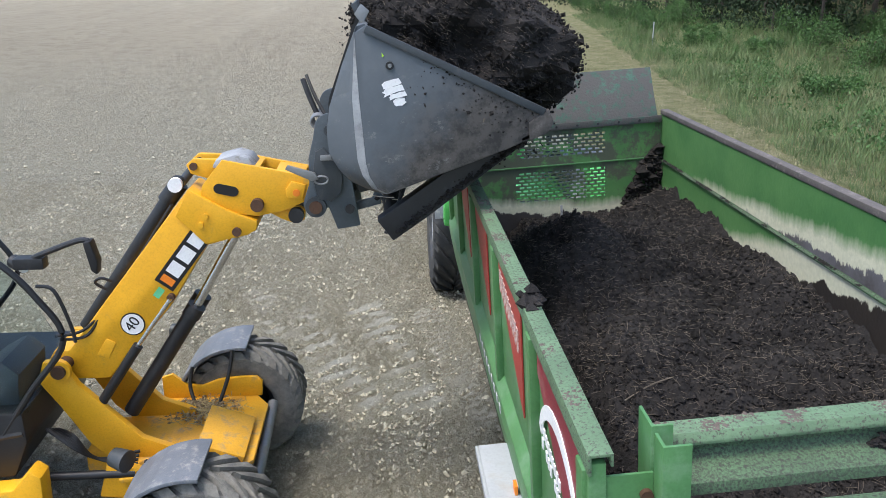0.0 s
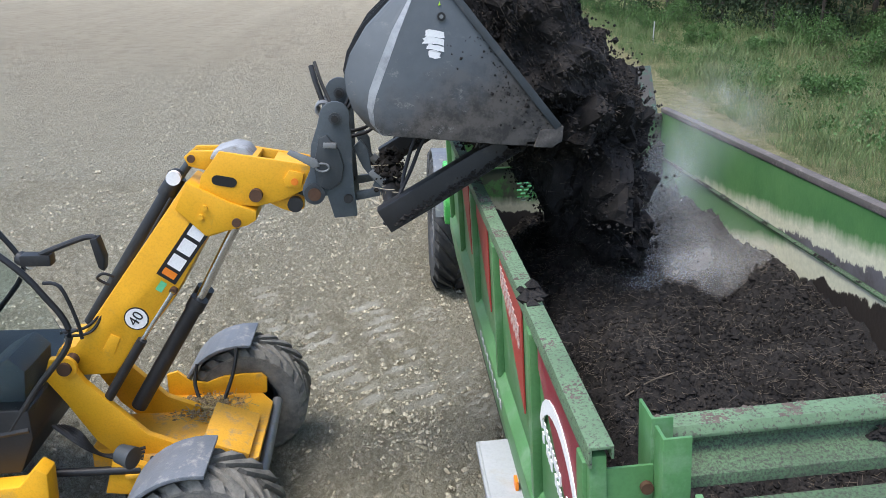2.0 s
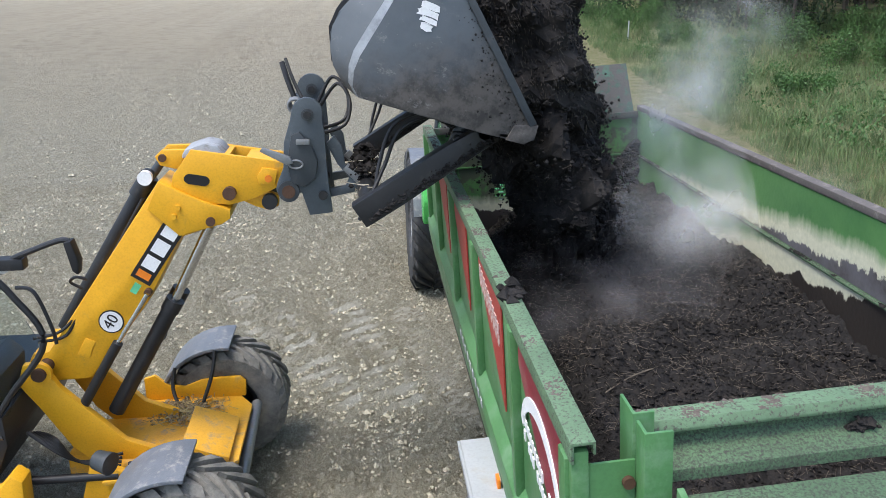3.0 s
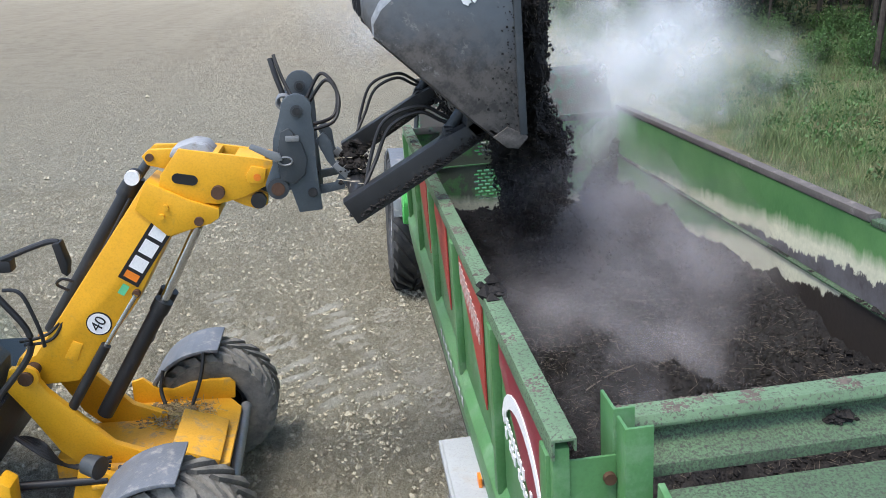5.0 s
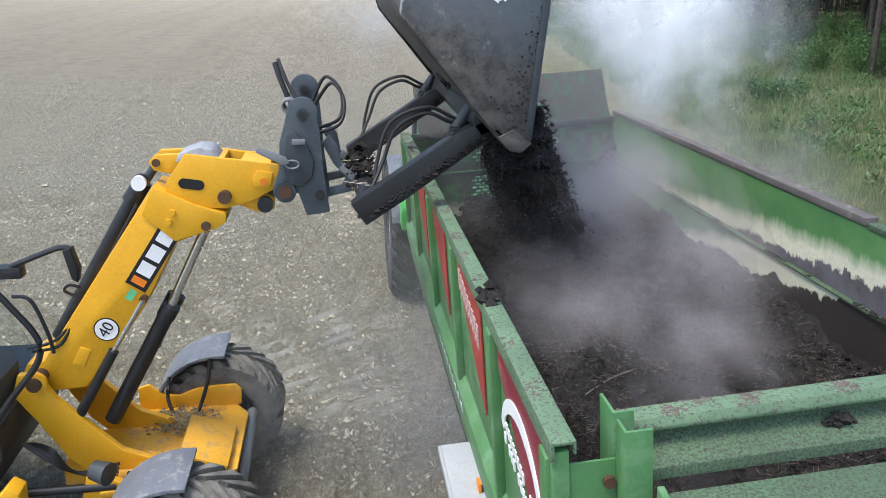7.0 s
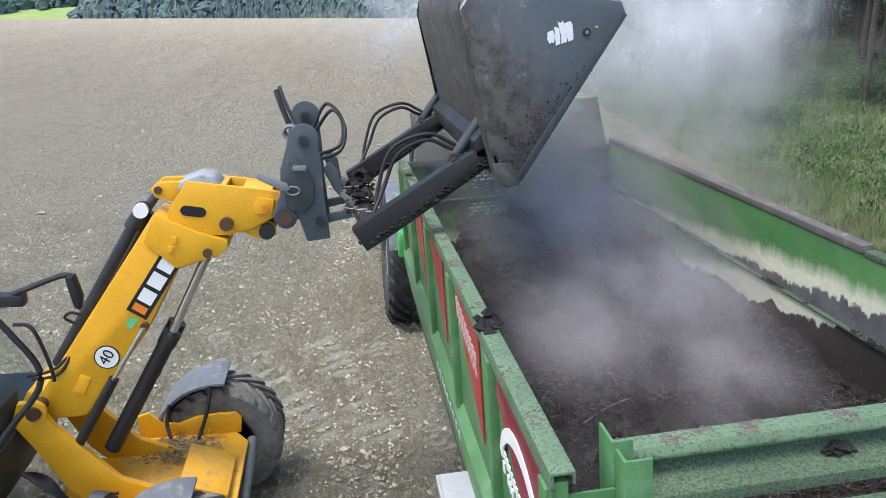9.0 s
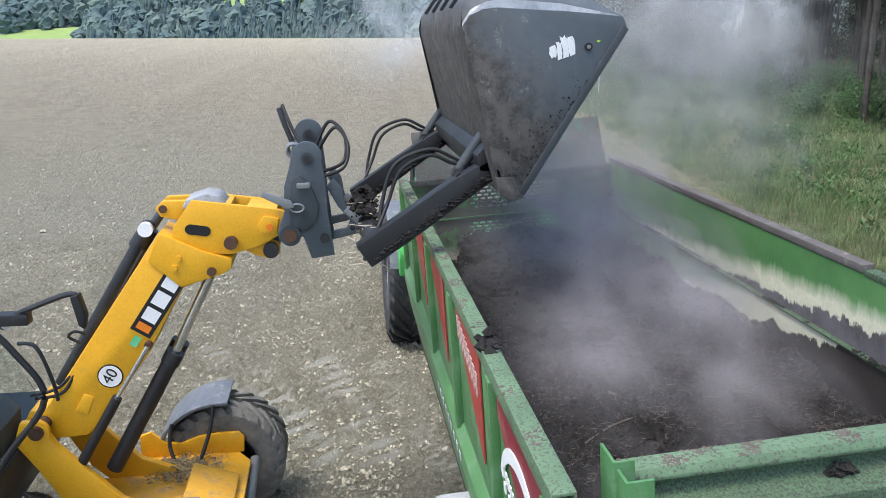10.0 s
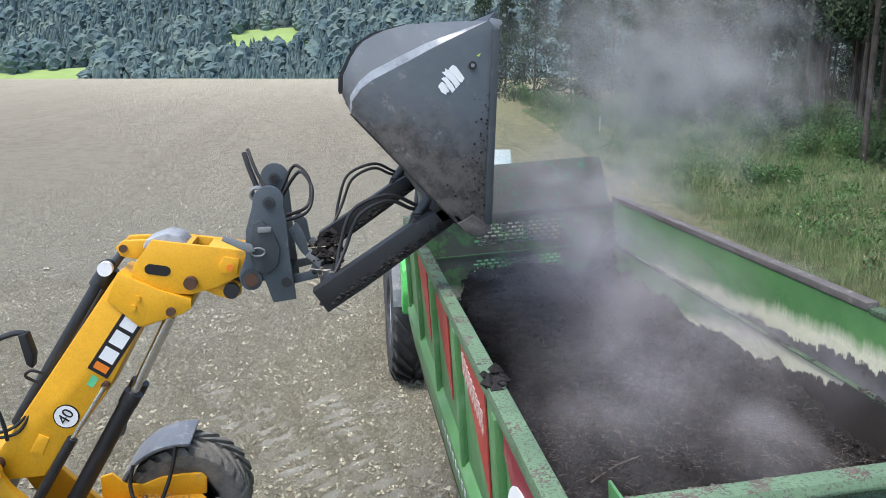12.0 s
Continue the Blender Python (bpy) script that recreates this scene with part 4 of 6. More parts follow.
def text_part(name, body, size, m, material, parent, extrude=0.002):
    cu = bpy.data.curves.new(name, "FONT")
    cu.body, cu.size, cu.extrude, cu.align_x, cu.align_y = body, size, extrude, "CENTER", "CENTER"
    tmp = bpy.data.objects.new("tmp_text", cu)
    scene.collection.objects.link(tmp)
    bpy.context.view_layer.update()
    me = bpy.data.meshes.new_from_object(tmp)
    bpy.data.objects.remove(tmp)
    me.transform(m)
    me.materials.clear()
    me.materials.append(material)
    ob = new(name, me)
    ob.parent = parent
    ob.location = -BASE[parent]
    BASE[ob] = Vector((0, 0, 0))
    return ob


def along(p, q, u, v):
    """The point u along and v to the upper side of the line p-q, in x and z."""
    d = Vector((q[0] - p[0], q[1] - p[1])).normalized()
    return (p[0] + d.x * u - d.y * v, p[1] + d.y * u + d.x * v)


def build_loader():
    L = empty("wheel_loader", (-2.13, 4.08, 0.0))
    tagged(L, "yellow articulated telescopic wheel loader with its boom raised", "loader")
    for y in (2.88, 5.0):
        wheel("front_wheel", L, (-2.06, y, 0.56), 0.56, 0.48, 0.29, 21, tyre_rubber, black, "y", "dusty tractor tyre")
        s = 1 if y > 4 else -1
        arc = []
        for k in range(12):
            a = radians(84 + 84 * k / 11)
            arc.append((-2.06 + 0.64 * math.cos(a), 0.56 + 0.64 * math.sin(a)))
        back = [(-2.06 + (x + 2.06) * 0.95, 0.56 + (z - 0.56) * 0.95) for x, z in arc[::-1]]
        mg = part("mudguard", prism(arc + back, y - 0.27, y + 0.27, "y", 0.008), mudguard_plastic, L, "grey plastic mudguard")
        part("mudguard_stay", tube([(-2.12, y - 0.27 * s, 1.18), (-2.16, y - 0.34 * s, 0.95), (-2.25, y - 0.46 * s, 0.70)], 0.018), black, mg)
        part("mudguard_stay", tube([(-2.5, y - 0.27 * s, 1.02), (-2.52, y - 0.34 * s, 0.85), (-2.45, y - 0.46 * s, 0.70)], 0.018), black, mg)
    for y in (3.0, 5.0):
        wheel("rear_wheel", L, (-5.0, y, 0.56), 0.56, 0.48, 0.29, 17, tyre_rubber, yellow, "y", "dusty tractor tyre")
    part("front_axle", cyl((-2.06, 3.2, 0.54), (-2.06, 4.85, 0.54), 0.12), black, L)
    part("rear_axle", cyl((-5.0, 3.2, 0.54), (-5.0, 4.85, 0.54), 0.12), black, L)
    # front frame: two tower plates, deck, nose
    tower = [(-3.46, 1.30), (-3.40, 1.47), (-3.26, 1.47), (-3.15, 1.26), (-2.70, 0.76), (-2.42, 0.64), (-2.42, 0.45), (-2.85, 0.45), (-3.12, 0.72), (-3.32, 1.08)]
    ff = part("front_frame", prism(tower, 3.72, 3.79, "y", 0.015), yellow, L, "yellow front frame plate")
    part("front_frame", prism(tower, 4.37, 4.44, "y", 0.015), yellow, L)
    part("frame_floor", prism([(-3.2, 0.50), (-2.3, 0.50), (-2.3, 0.66), (-2.55, 0.72), (-3.2, 0.72)], 3.79, 4.37, "y", 0.01), yellow_dirty, L)
    part("pivot_pin", cyl((PIVOT[0] + 0.06, 3.66, 1.40), (PIVOT[0] + 0.06, 4.5, 1.40), 0.055, 20), rusty, ff)
    part("pivot_boss", cyl((PIVOT[0] + 0.06, 3.69, 1.40), (PIVOT[0] + 0.06, 3.73, 1.40), 0.09, 24), yellow, ff)
    deck = part("front_deck", prism([(-2.75, 3.40), (-1.82, 3.52), (-1.72, 3.62), (-1.72, 4.55), (-1.86, 4.76), (-2.75, 4.76)], 0.66, 0.70, "z", 0.012), yellow_dirty, L, "yellow deck plate strewn with soil and straw")
    part("deck_cowl", prism([(-2.20, 0.70), (-1.80, 0.70), (-1.78, 0.76), (-2.16, 0.90)], 3.56, 4.22, "y", 0.02), yellow_dirty, deck)
    lip = [(-2.72, 0.70), (-2.72, 0.92), (-2.62, 0.95), (-2.50, 0.84), (-2.36, 0.82), (-2.2, 0.88), (-2.0, 0.90), (-1.84, 0.90), (-1.79, 0.85), (-1.80, 0.70)]
    part("side_lip", prism(lip, 4.72, 4.76, "y", 0.008), yellow, deck)
    part("nose_bar", cyl((-1.72, 3.5, 0.45), (-1.70, 4.7, 0.62), 0.05, 16), pale_metal, L, "scuffed steel nose bar")
    part("side_beam", prism([(-3.0, 0.52), (-2.35, 0.44), (-2.32, 0.60), (-2.9, 0.86)], 3.44, 3.52, "y", 0.015), yellow, L)

    def deck_place(r):
        return (r.gauss(-2.28, 0.14), r.gauss(4.45, 0.12), 0.715 + abs(r.gauss(0, 0.02)))
    part("soil_patch", raw_bm(clods(random.Random(31), 260, deck_place, 0.016, 0.5)), surface("deck_soil", (0.20, 0.15, 0.09), 0.95, vary=0.4, spec=0.1), deck, "soil and straw on the deck", smooth=10)
    part("straw_bits", raw_bm(straws(random.Random(32), 320, deck_place, 0.10, 0.003)), surface("deck_straw", (0.38, 0.30, 0.14), 0.8, vary=0.3), deck)
    # boom
    outline = [(-3.42, 1.40), (-3.36, 1.50), (-3.24, 1.50), (-2.17, 2.83), (-1.88, 2.66), (-1.66, 2.57), (-1.67, 2.50), (-1.74, 2.46), (-2.07, 2.37), (-2.40, 1.86), (-2.67, 1.55), (-2.95, 1.24), (-3.34, 1.24)]
    boom = part("boom", prism(outline, YN, YF, "y", 0.018), yellow, L, "yellow box-section boom", origin=PIVOT)
    part("boom_plate", prism([(-2.28, 2.62), (-2.17, 2.83), (-1.88, 2.66), (-1.66, 2.57), (-1.67, 2.50), (-1.74, 2.46), (-2.07, 2.39)], YN - 0.025, YN + 0.002, "y", 0.006), yellow, boom)
    part("stiffener", prism([(-3.02, 1.46), (-2.93, 1.60), (-2.86, 1.56), (-2.93, 1.42)], YN - 0.012, YN + 0.002, "y", 0.01), yellow, boom)
    # angled head, nested in the boom
    head = part("boom_head", prism([(-2.09, 2.76), (-2.06, 2.86), (-1.90, 3.05), (-1.27, 2.92), (-1.22, 2.90), (-1.22, 2.74), (-1.46, 2.64), (-1.66, 2.60), (-1.86, 2.63)], YN + 0.01, YN + 0.05, "y", 0.008), yellow, boom, "yellow angled boom head")
    part("head_plate", prism([(-2.09, 2.76), (-2.06, 2.86), (-1.90, 3.05), (-1.27, 2.92), (-1.22, 2.90), (-1.22, 2.74), (-1.46, 2.64), (-1.66, 2.60), (-1.86, 2.63)], YF - 0.05, YF - 0.01, "y", 0.008), yellow, boom)
    part("head_top", prism([(-1.95, 3.00), (-1.90, 3.045), (-1.62, 2.99), (-1.62, 2.95)], YN + 0.05, YF - 0.05, "y", 0.004), yellow, boom)
    part("head_top", prism([(-1.50, 2.93), (-1.50, 2.96), (-1.28, 2.92), (-1.28, 2.89)], YN + 0.05, YF - 0.05, "y", 0.004), yellow, boom)
    part("head_core", prism([(-2.0, 2.74), (-1.9, 2.93), (-1.3, 2.83), (-1.3, 2.76), (-1.6, 2.66)], YN + 0.09, YF - 0.09, "y", 0.01), black, boom)
    slot = []
    for k in range(16):
        a = 6.2832 * k / 16
        slot.append((-1.885 + (0.05 if math.cos(a) > 0 else -0.05) + 0.045 * math.cos(a), 2.815 - (0.012 if math.cos(a) > 0 else -0.012) + 0.04 * math.sin(a)))
    # dark sheet on the uncut plate, in place of the slot's shade
    part("slot_shade", prism(slot, YN + 0.004, YN + 0.012, "y", 0.0), black_print, boom, "dark sheet for the shade in the head plate's slot")
    part("cover_box", prism([(-1.99, 2.98), (-1.95, 3.05), (-1.80, 3.09), (-1.70, 3.06), (-1.64, 2.97), (-1.7, 2.95)], YN + 0.03, YF - 0.08, "y", 0.03), surface("cover_plastic", (0.30, 0.315, 0.33), 0.55, vary=0.2, dirt=(0.2, 0.18, 0.15), dirt_scale=9), boom, "pale grey cover on the boom head")
    part("ear", prism([(-2.16, 2.93), (-2.19, 3.0), (-2.13, 3.05), (-1.92, 3.04), (-2.0, 2.88)], 3.95, 4.0, "y", 0.012), yellow, boom)
    part("ear", prism([(-2.16, 2.93), (-2.19, 3.0), (-2.13, 3.05), (-1.92, 3.04), (-2.0, 2.88)], 4.16, 4.21, "y", 0.012), yellow, boom)
    part("pin", cyl((-2.13, 3.93, 2.99), (-2.13, 4.23, 2.99), 0.03), rusty, boom)
    for (x, z), r in (((-1.82, 2.49), 0.035), ((-1.65, 2.70), 0.05), ((-2.38, 1.95), 0.03), ((-2.05, 2.62), 0.022), ((-2.09, 2.55), 0.022)):
        p = part("pin", cyl((x, YN - 0.05, z), (x, YN + 0.05, z), r, 20), rusty if r > 0.025 else yellow, boom, "rusty pin" if r > 0.025 else "")
    part("hook_plate", prism([(-1.43, 2.81), (-1.38, 2.88), (-1.27, 2.85), (-1.30, 2.74), (-1.42, 2.75)], YN - 0.012, YN + 0.012, "y", 0.004), yellow, boom)
    part("reflector", cyl((-1.345, YN - 0.02, 2.79), (-1.345, YN - 0.01, 2.79), 0.028, 16), orange, boom, "round orange reflector")
    part("tilt_link", prism([(-1.62, 2.64), (-1.58, 2.68), (-1.36, 2.67), (-1.29, 2.63), (-1.30, 2.55), (-1.38, 2.52), (-1.48, 2.56)], YN + 0.06, YN + 0.14, "y", 0.012), yellow, boom)
    part("link_roller", cyl((-1.36, YN + 0.0, 2.60), (-1.36, YF - 0.05, 2.60), 0.06, 20), black, boom)
    # lift and levelling rams
    part("levelling_ram", cyl((-3.15, 4.08, 1.62), (-2.36, 4.08, 2.72), 0.062, 20), black, boom, "long black hydraulic ram on the boom's back")
    part("ram_rod", cyl((-2.36, 4.08, 2.72), (-2.13, 4.08, 2.99), 0.035), charcoal, boom)
    part("ram_gland", cyl((-2.40, 4.08, 2.68), (-2.28, 4.08, 2.83), 0.072, 20), black, boom)
    lamp = part("lamp_cap", cyl((-2.285, 3.98, 2.845), (-2.275, 3.90, 2.85), 0.055, 24), white, boom, "white round work lamp")
    part("lamp_body", cyl((-2.285, 4.05, 2.845), (-2.285, 3.985, 2.845), 0.055, 24, 0.06), black, lamp)
    for y in (3.96, 4.2):
        part("lift_ram", cyl((-2.23, y, 1.80), (-2.84, y, 0.88), 0.065, 20), black, boom, "black lift ram")
        part("ram_rod", cyl((-1.86, y, 2.42), (-2.23, y, 1.80), 0.036), chrome, boom, "bright ram rod")
        part("ram_gland", cyl((-2.21, y, 1.83), (-2.27, y, 1.74), 0.075, 20), black, boom)
    part("side_ram", cyl((-2.66, 3.78, 1.57), (-3.02, 3.78, 1.05), 0.04, 16), black, boom, "slim black ram")
    part("ram_rod", cyl((-2.37, 3.78, 1.96), (-2.66, 3.78, 1.57), 0.018), chrome, boom)
    part("hose_guide", tube([(-2.92, 3.98, 1.98), (-2.99, 3.95, 2.05), (-2.93, 3.92, 2.10), (-2.86, 3.95, 2.06)], 0.012), black, boom)
    for k in range(2):
        part("hose", tube([(-3.3 + 0.03 * k, 3.80, 1.66 - 0.03 * k), (-3.1 + 0.03 * k, 3.86, 1.68 - 0.04 * k), (-2.9, 3.9, 1.88 + 0.02 * k), (-2.62, 3.93 + 0.02 * k, 2.26), (-2.33, 3.96 + 0.02 * k, 2.68)], 0.013), rubber_hose, boom, "black hydraulic hose")
    # emblem plate: black field with white and yellow blocks
    p, q = (-2.42, 2.06), (-2.10, 2.47)
    pl = [along(p, q, *uv) for uv in ((-0.02, -0.085), (0.55, -0.085), (0.55, 0.085), (-0.02, 0.085))]
    em = part("emblem_plate", prism(pl, YN - 0.006, YN + 0.001, "y", 0.0), black_print, boom, "black plate with white blocks")
    blocks = [((0.10, -0.058), (0.21, 0.058)), ((0.245, -0.058), (0.365, 0.058)), ((0.40, -0.058), (0.525, 0.058))]
    for (u0, v0), (u1, v1) in blocks:
        part("emblem_block", prism([along(p, q, a, b) for a, b in ((u0, v0), (u1, v0), (u1, v1), (u0, v1))], YN - 0.010, YN - 0.0061, "y", 0.0), white, em)
    part("emblem_block", prism([along(p, q, a, b) for a, b in ((0.01, -0.055), (0.07, -0.055), (0.07, 0.055), (0.01, 0.055))], YN - 0.010, YN - 0.0061, "y", 0.0), orange, em)
    part("maker_label", prism([along(p, q, a, b) for a, b in ((-0.14, -0.03), (-0.05, -0.03), (-0.05, 0.025), (-0.14, 0.025))], YN - 0.006, YN + 0.001, "y", 0.0), surface("mint_label", (0.12, 0.5, 0.25), 0.4), boom, "small green label")
    # round speed sign
    c = (-2.71, 1.72)
    disc = part("speed_sign", cyl((c[0], YN - 0.006, c[1]), (c[0], YN + 0.001, c[1]), 0.098, 32), black_print, boom, "round white speed sign reading 40")
    part("sign_face", cyl((c[0], YN - 0.009, c[1]), (c[0], YN - 0.0065, c[1]), 0.088, 32), white, disc)
    text_part("sign_number", "40", 0.125, Matrix.Translation((c[0], YN - 0.011, c[1])) @ Matrix.Rotation(radians(-51), 4, "Y") @ Matrix.Rotation(radians(90), 4, "X"), black_print, disc)
    # cab
    cab = part("cab_base", prism([(-5.0, 0.7), (-3.55, 0.7), (-3.42, 1.0), (-3.42, 1.25), (-5.0, 1.25)], 3.30, 4.86, "y", 0.03), black, L, "black cab with large windows")
    for y, d in ((3.32, 0.0), (4.84, -0.95)):
        part("cab_pillar", tube([(-3.62 + d, y, 1.02), (-3.34 + d, y, 1.42), (-3.04 + d, y, 1.84), (-3.20 + d, y, 2.2), (-3.40 + d, y, 2.44), (-3.72 + d, y, 2.70)], 0.024), black, cab)
        part("cab_pillar", tube([(-4.9, y, 1.1), (-4.95, y, 1.9), (-4.8, y, 2.65)], 0.05), black, cab)
        part("side_window", prism([(-4.85, 1.25), (-3.38 + d, 1.25), (-3.07 + d, 1.84), (-3.22 + d, 2.2), (-3.42 + d, 2.43), (-3.74 + d, 2.68), (-4.75, 2.68)], y - 0.004, y + 0.004, "y", 0.0), glass, cab)
        part("door_frame", tube([(-3.44, y, 1.08), (-3.9, y, 1.02), (-4.3, y, 1.1)], 0.03), black, cab)
    part("cab_roof", prism([(-4.95, 3.28), (-3.78, 3.28), (-4.36, 4.88), (-4.95, 4.88)], 2.68, 2.80, "z", 0.04), black, cab)
    part("steering_column", tube([(-4.25, 4.1, 1.2), (-4.16, 4.1, 1.6), (-4.22, 4.1, 1.72)], 0.05), charcoal, cab)
    part("steering_wheel", tube([(-4.22 + 0.08 * math.sin(6.2832 * k / 12), 4.1 + 0.18 * math.cos(6.2832 * k / 12), 1.74 + 0.16 * math.sin(6.2832 * k / 12)) for k in range(13)], 0.018), black, cab)
    part("seat", prism([(-4.9, 1.3), (-4.4, 1.3), (-4.4, 1.45), (-4.72, 1.5), (-4.82, 2.1), (-4.93, 2.1)], 3.85, 4.35, "y", 0.05), charcoal, cab)
    part("dashboard", prism([(-3.66, 1.05), (-3.50, 1.2), (-3.46, 1.5), (-3.58, 1.62), (-3.8, 1.5), (-3.8, 1.05)], 3.45, 4.0, "y", 0.05), charcoal, cab)
    part("grab_rail", tube([(-3.15, 3.28, 2.28), (-3.02, 3.24, 2.26), (-2.94, 3.24, 2.0), (-2.93, 3.26, 1.85)], 0.014), black, cab)
    ma = part("mirror_arm", tube([(-3.25, 3.3, 2.45), (-3.12, 3.12, 2.52), (-2.98, 3.02, 2.60), (-2.72, 3.0, 2.70), (-2.64, 3.0, 2.70)], 0.020), black, cab)
    part("mirror_bracket", box(-3.16, -2.96, 3.0, 3.1, 2.50, 2.58, 0.012), black, cab)
    part("mirror", prism([(-2.67, 2.70), (-2.62, 2.71), (-2.585, 2.56), (-2.60, 2.47), (-2.635, 2.50)], 2.95, 3.05, "y", 0.015), black_print, cab, "black wing mirror")
    wl = part("work_lamp", cyl((-3.24, 3.2, 2.50), (-3.15, 3.14, 2.48), 0.05, 20), black, cab)
    part("lens", cyl((-3.149, 3.14, 2.48), (-3.14, 3.134, 2.478), 0.044, 20), white, wl)
    # rear half, step and lamps
    part("engine_hood", box(-6.6, -4.95, 3.35, 4.81, 0.8, 1.75, 0.10), yellow, L)
    part("side_skirt", prism([(-4.6, 0.30), (-3.30, 0.36), (-3.28, 0.80), (-3.36, 0.86), (-3.50, 0.70), (-4.6, 0.62)], 3.12, 3.30, "y", 0.02), yellow, L, "yellow skirt below the cab")
    part("fuel_box", box(-4.4, -3.45, 3.14, 3.4, 0.3, 0.62, 0.03), black, L)
    st = part("step", box(-3.02, -2.72, 2.98, 3.22, 0.52, 0.62, 0.012), pale_metal, L, "pale perforated step")
    # dark strips on the solid step stand for shade in its slots
    for k in range(3):
        part("step_slot_shade", box(-2.98 + 0.09 * k, -2.93 + 0.09 * k, 3.03, 3.17, 0.618, 0.624, 0.0), black_print, st)
    part("headlamp", cyl((-2.80, 3.32, 0.96), (-2.68, 3.26, 0.95), 0.075, 20, 0.09), charcoal, L, "round grey headlamp")
    part("headlamp", cyl((-2.62, 4.62, 1.45), (-2.52, 4.6, 1.44), 0.06, 20, 0.07), charcoal, L)
    for k in range(5):
        part("hose", tube([(-3.35, 3.5 + 0.05 * k, 1.0 - 0.03 * k), (-3.12, 3.42, 0.86 + 0.03 * k), (-3.0, 3.5, 0.72), (-2.7, 3.5 + 0.03 * k, 0.62 + 0.02 * k)], 0.014), rubber_hose, L, "black hydraulic hose")
    # wheels, deck and bumper are lowered to fit the camera's view; the ground dips with them
    for ob in L.children:
        if ob.name.split(".")[0] in ("front_wheel", "rear_wheel", "mudguard", "front_axle", "rear_axle", "front_deck", "nose_bar", "side_beam", "step", "headlamp", "frame_floor"):
            ob.location.z -= 0.12
            if ob.name.split(".")[0] in ("front_deck", "nose_bar"):
                ob.location.x -= 0.07
    part("steering_ram", cyl((-3.4, 3.42, 0.62), (-2.7, 3.46, 0.60), 0.035), black, L)
    return L, boom


loader, boom = build_loader()


# ---- high-tip bucket on the loader's carriage ----
HOOK = (-1.024, 4.08, 2.874)
BPIV = (0.40, 4.08, 3.46)


# pale colour puts the sky's sheen onto the bucket's fold
fold_sheen = surface("sheen_fold", (0.34, 0.355, 0.37), 0.38, 0.3, vary=0.25, scale=6, dirt=(0.12, 0.13, 0.14), dirt_from=0.5, dirt_to=0.7, dirt_scale=5)


def strip(p, yp, q, yq, thick=0.012):
    """A folded sheet between two lines, each in x,z at its own y."""
    bm = bmesh.new()
    inward = -thick if yp > 0 else thick
    rows = [[bm.verts.new((x, y + d, z)) for x, z in line] for line, y, d in ((p, yp, 0), (q, yq, 0), (q, yq, inward), (p, yp, inward))]
    for a, b in zip(rows, rows[1:] + rows[:1]):
        for k in range(len(p) - 1):
            bm.faces.new((a[k], a[k + 1], b[k + 1], b[k]))
    bm.faces.new([r[0] for r in rows])
    bm.faces.new([r[-1] for r in rows[::-1]])
    bmesh.ops.recalc_face_normals(bm, faces=bm.faces[:])
    return bm


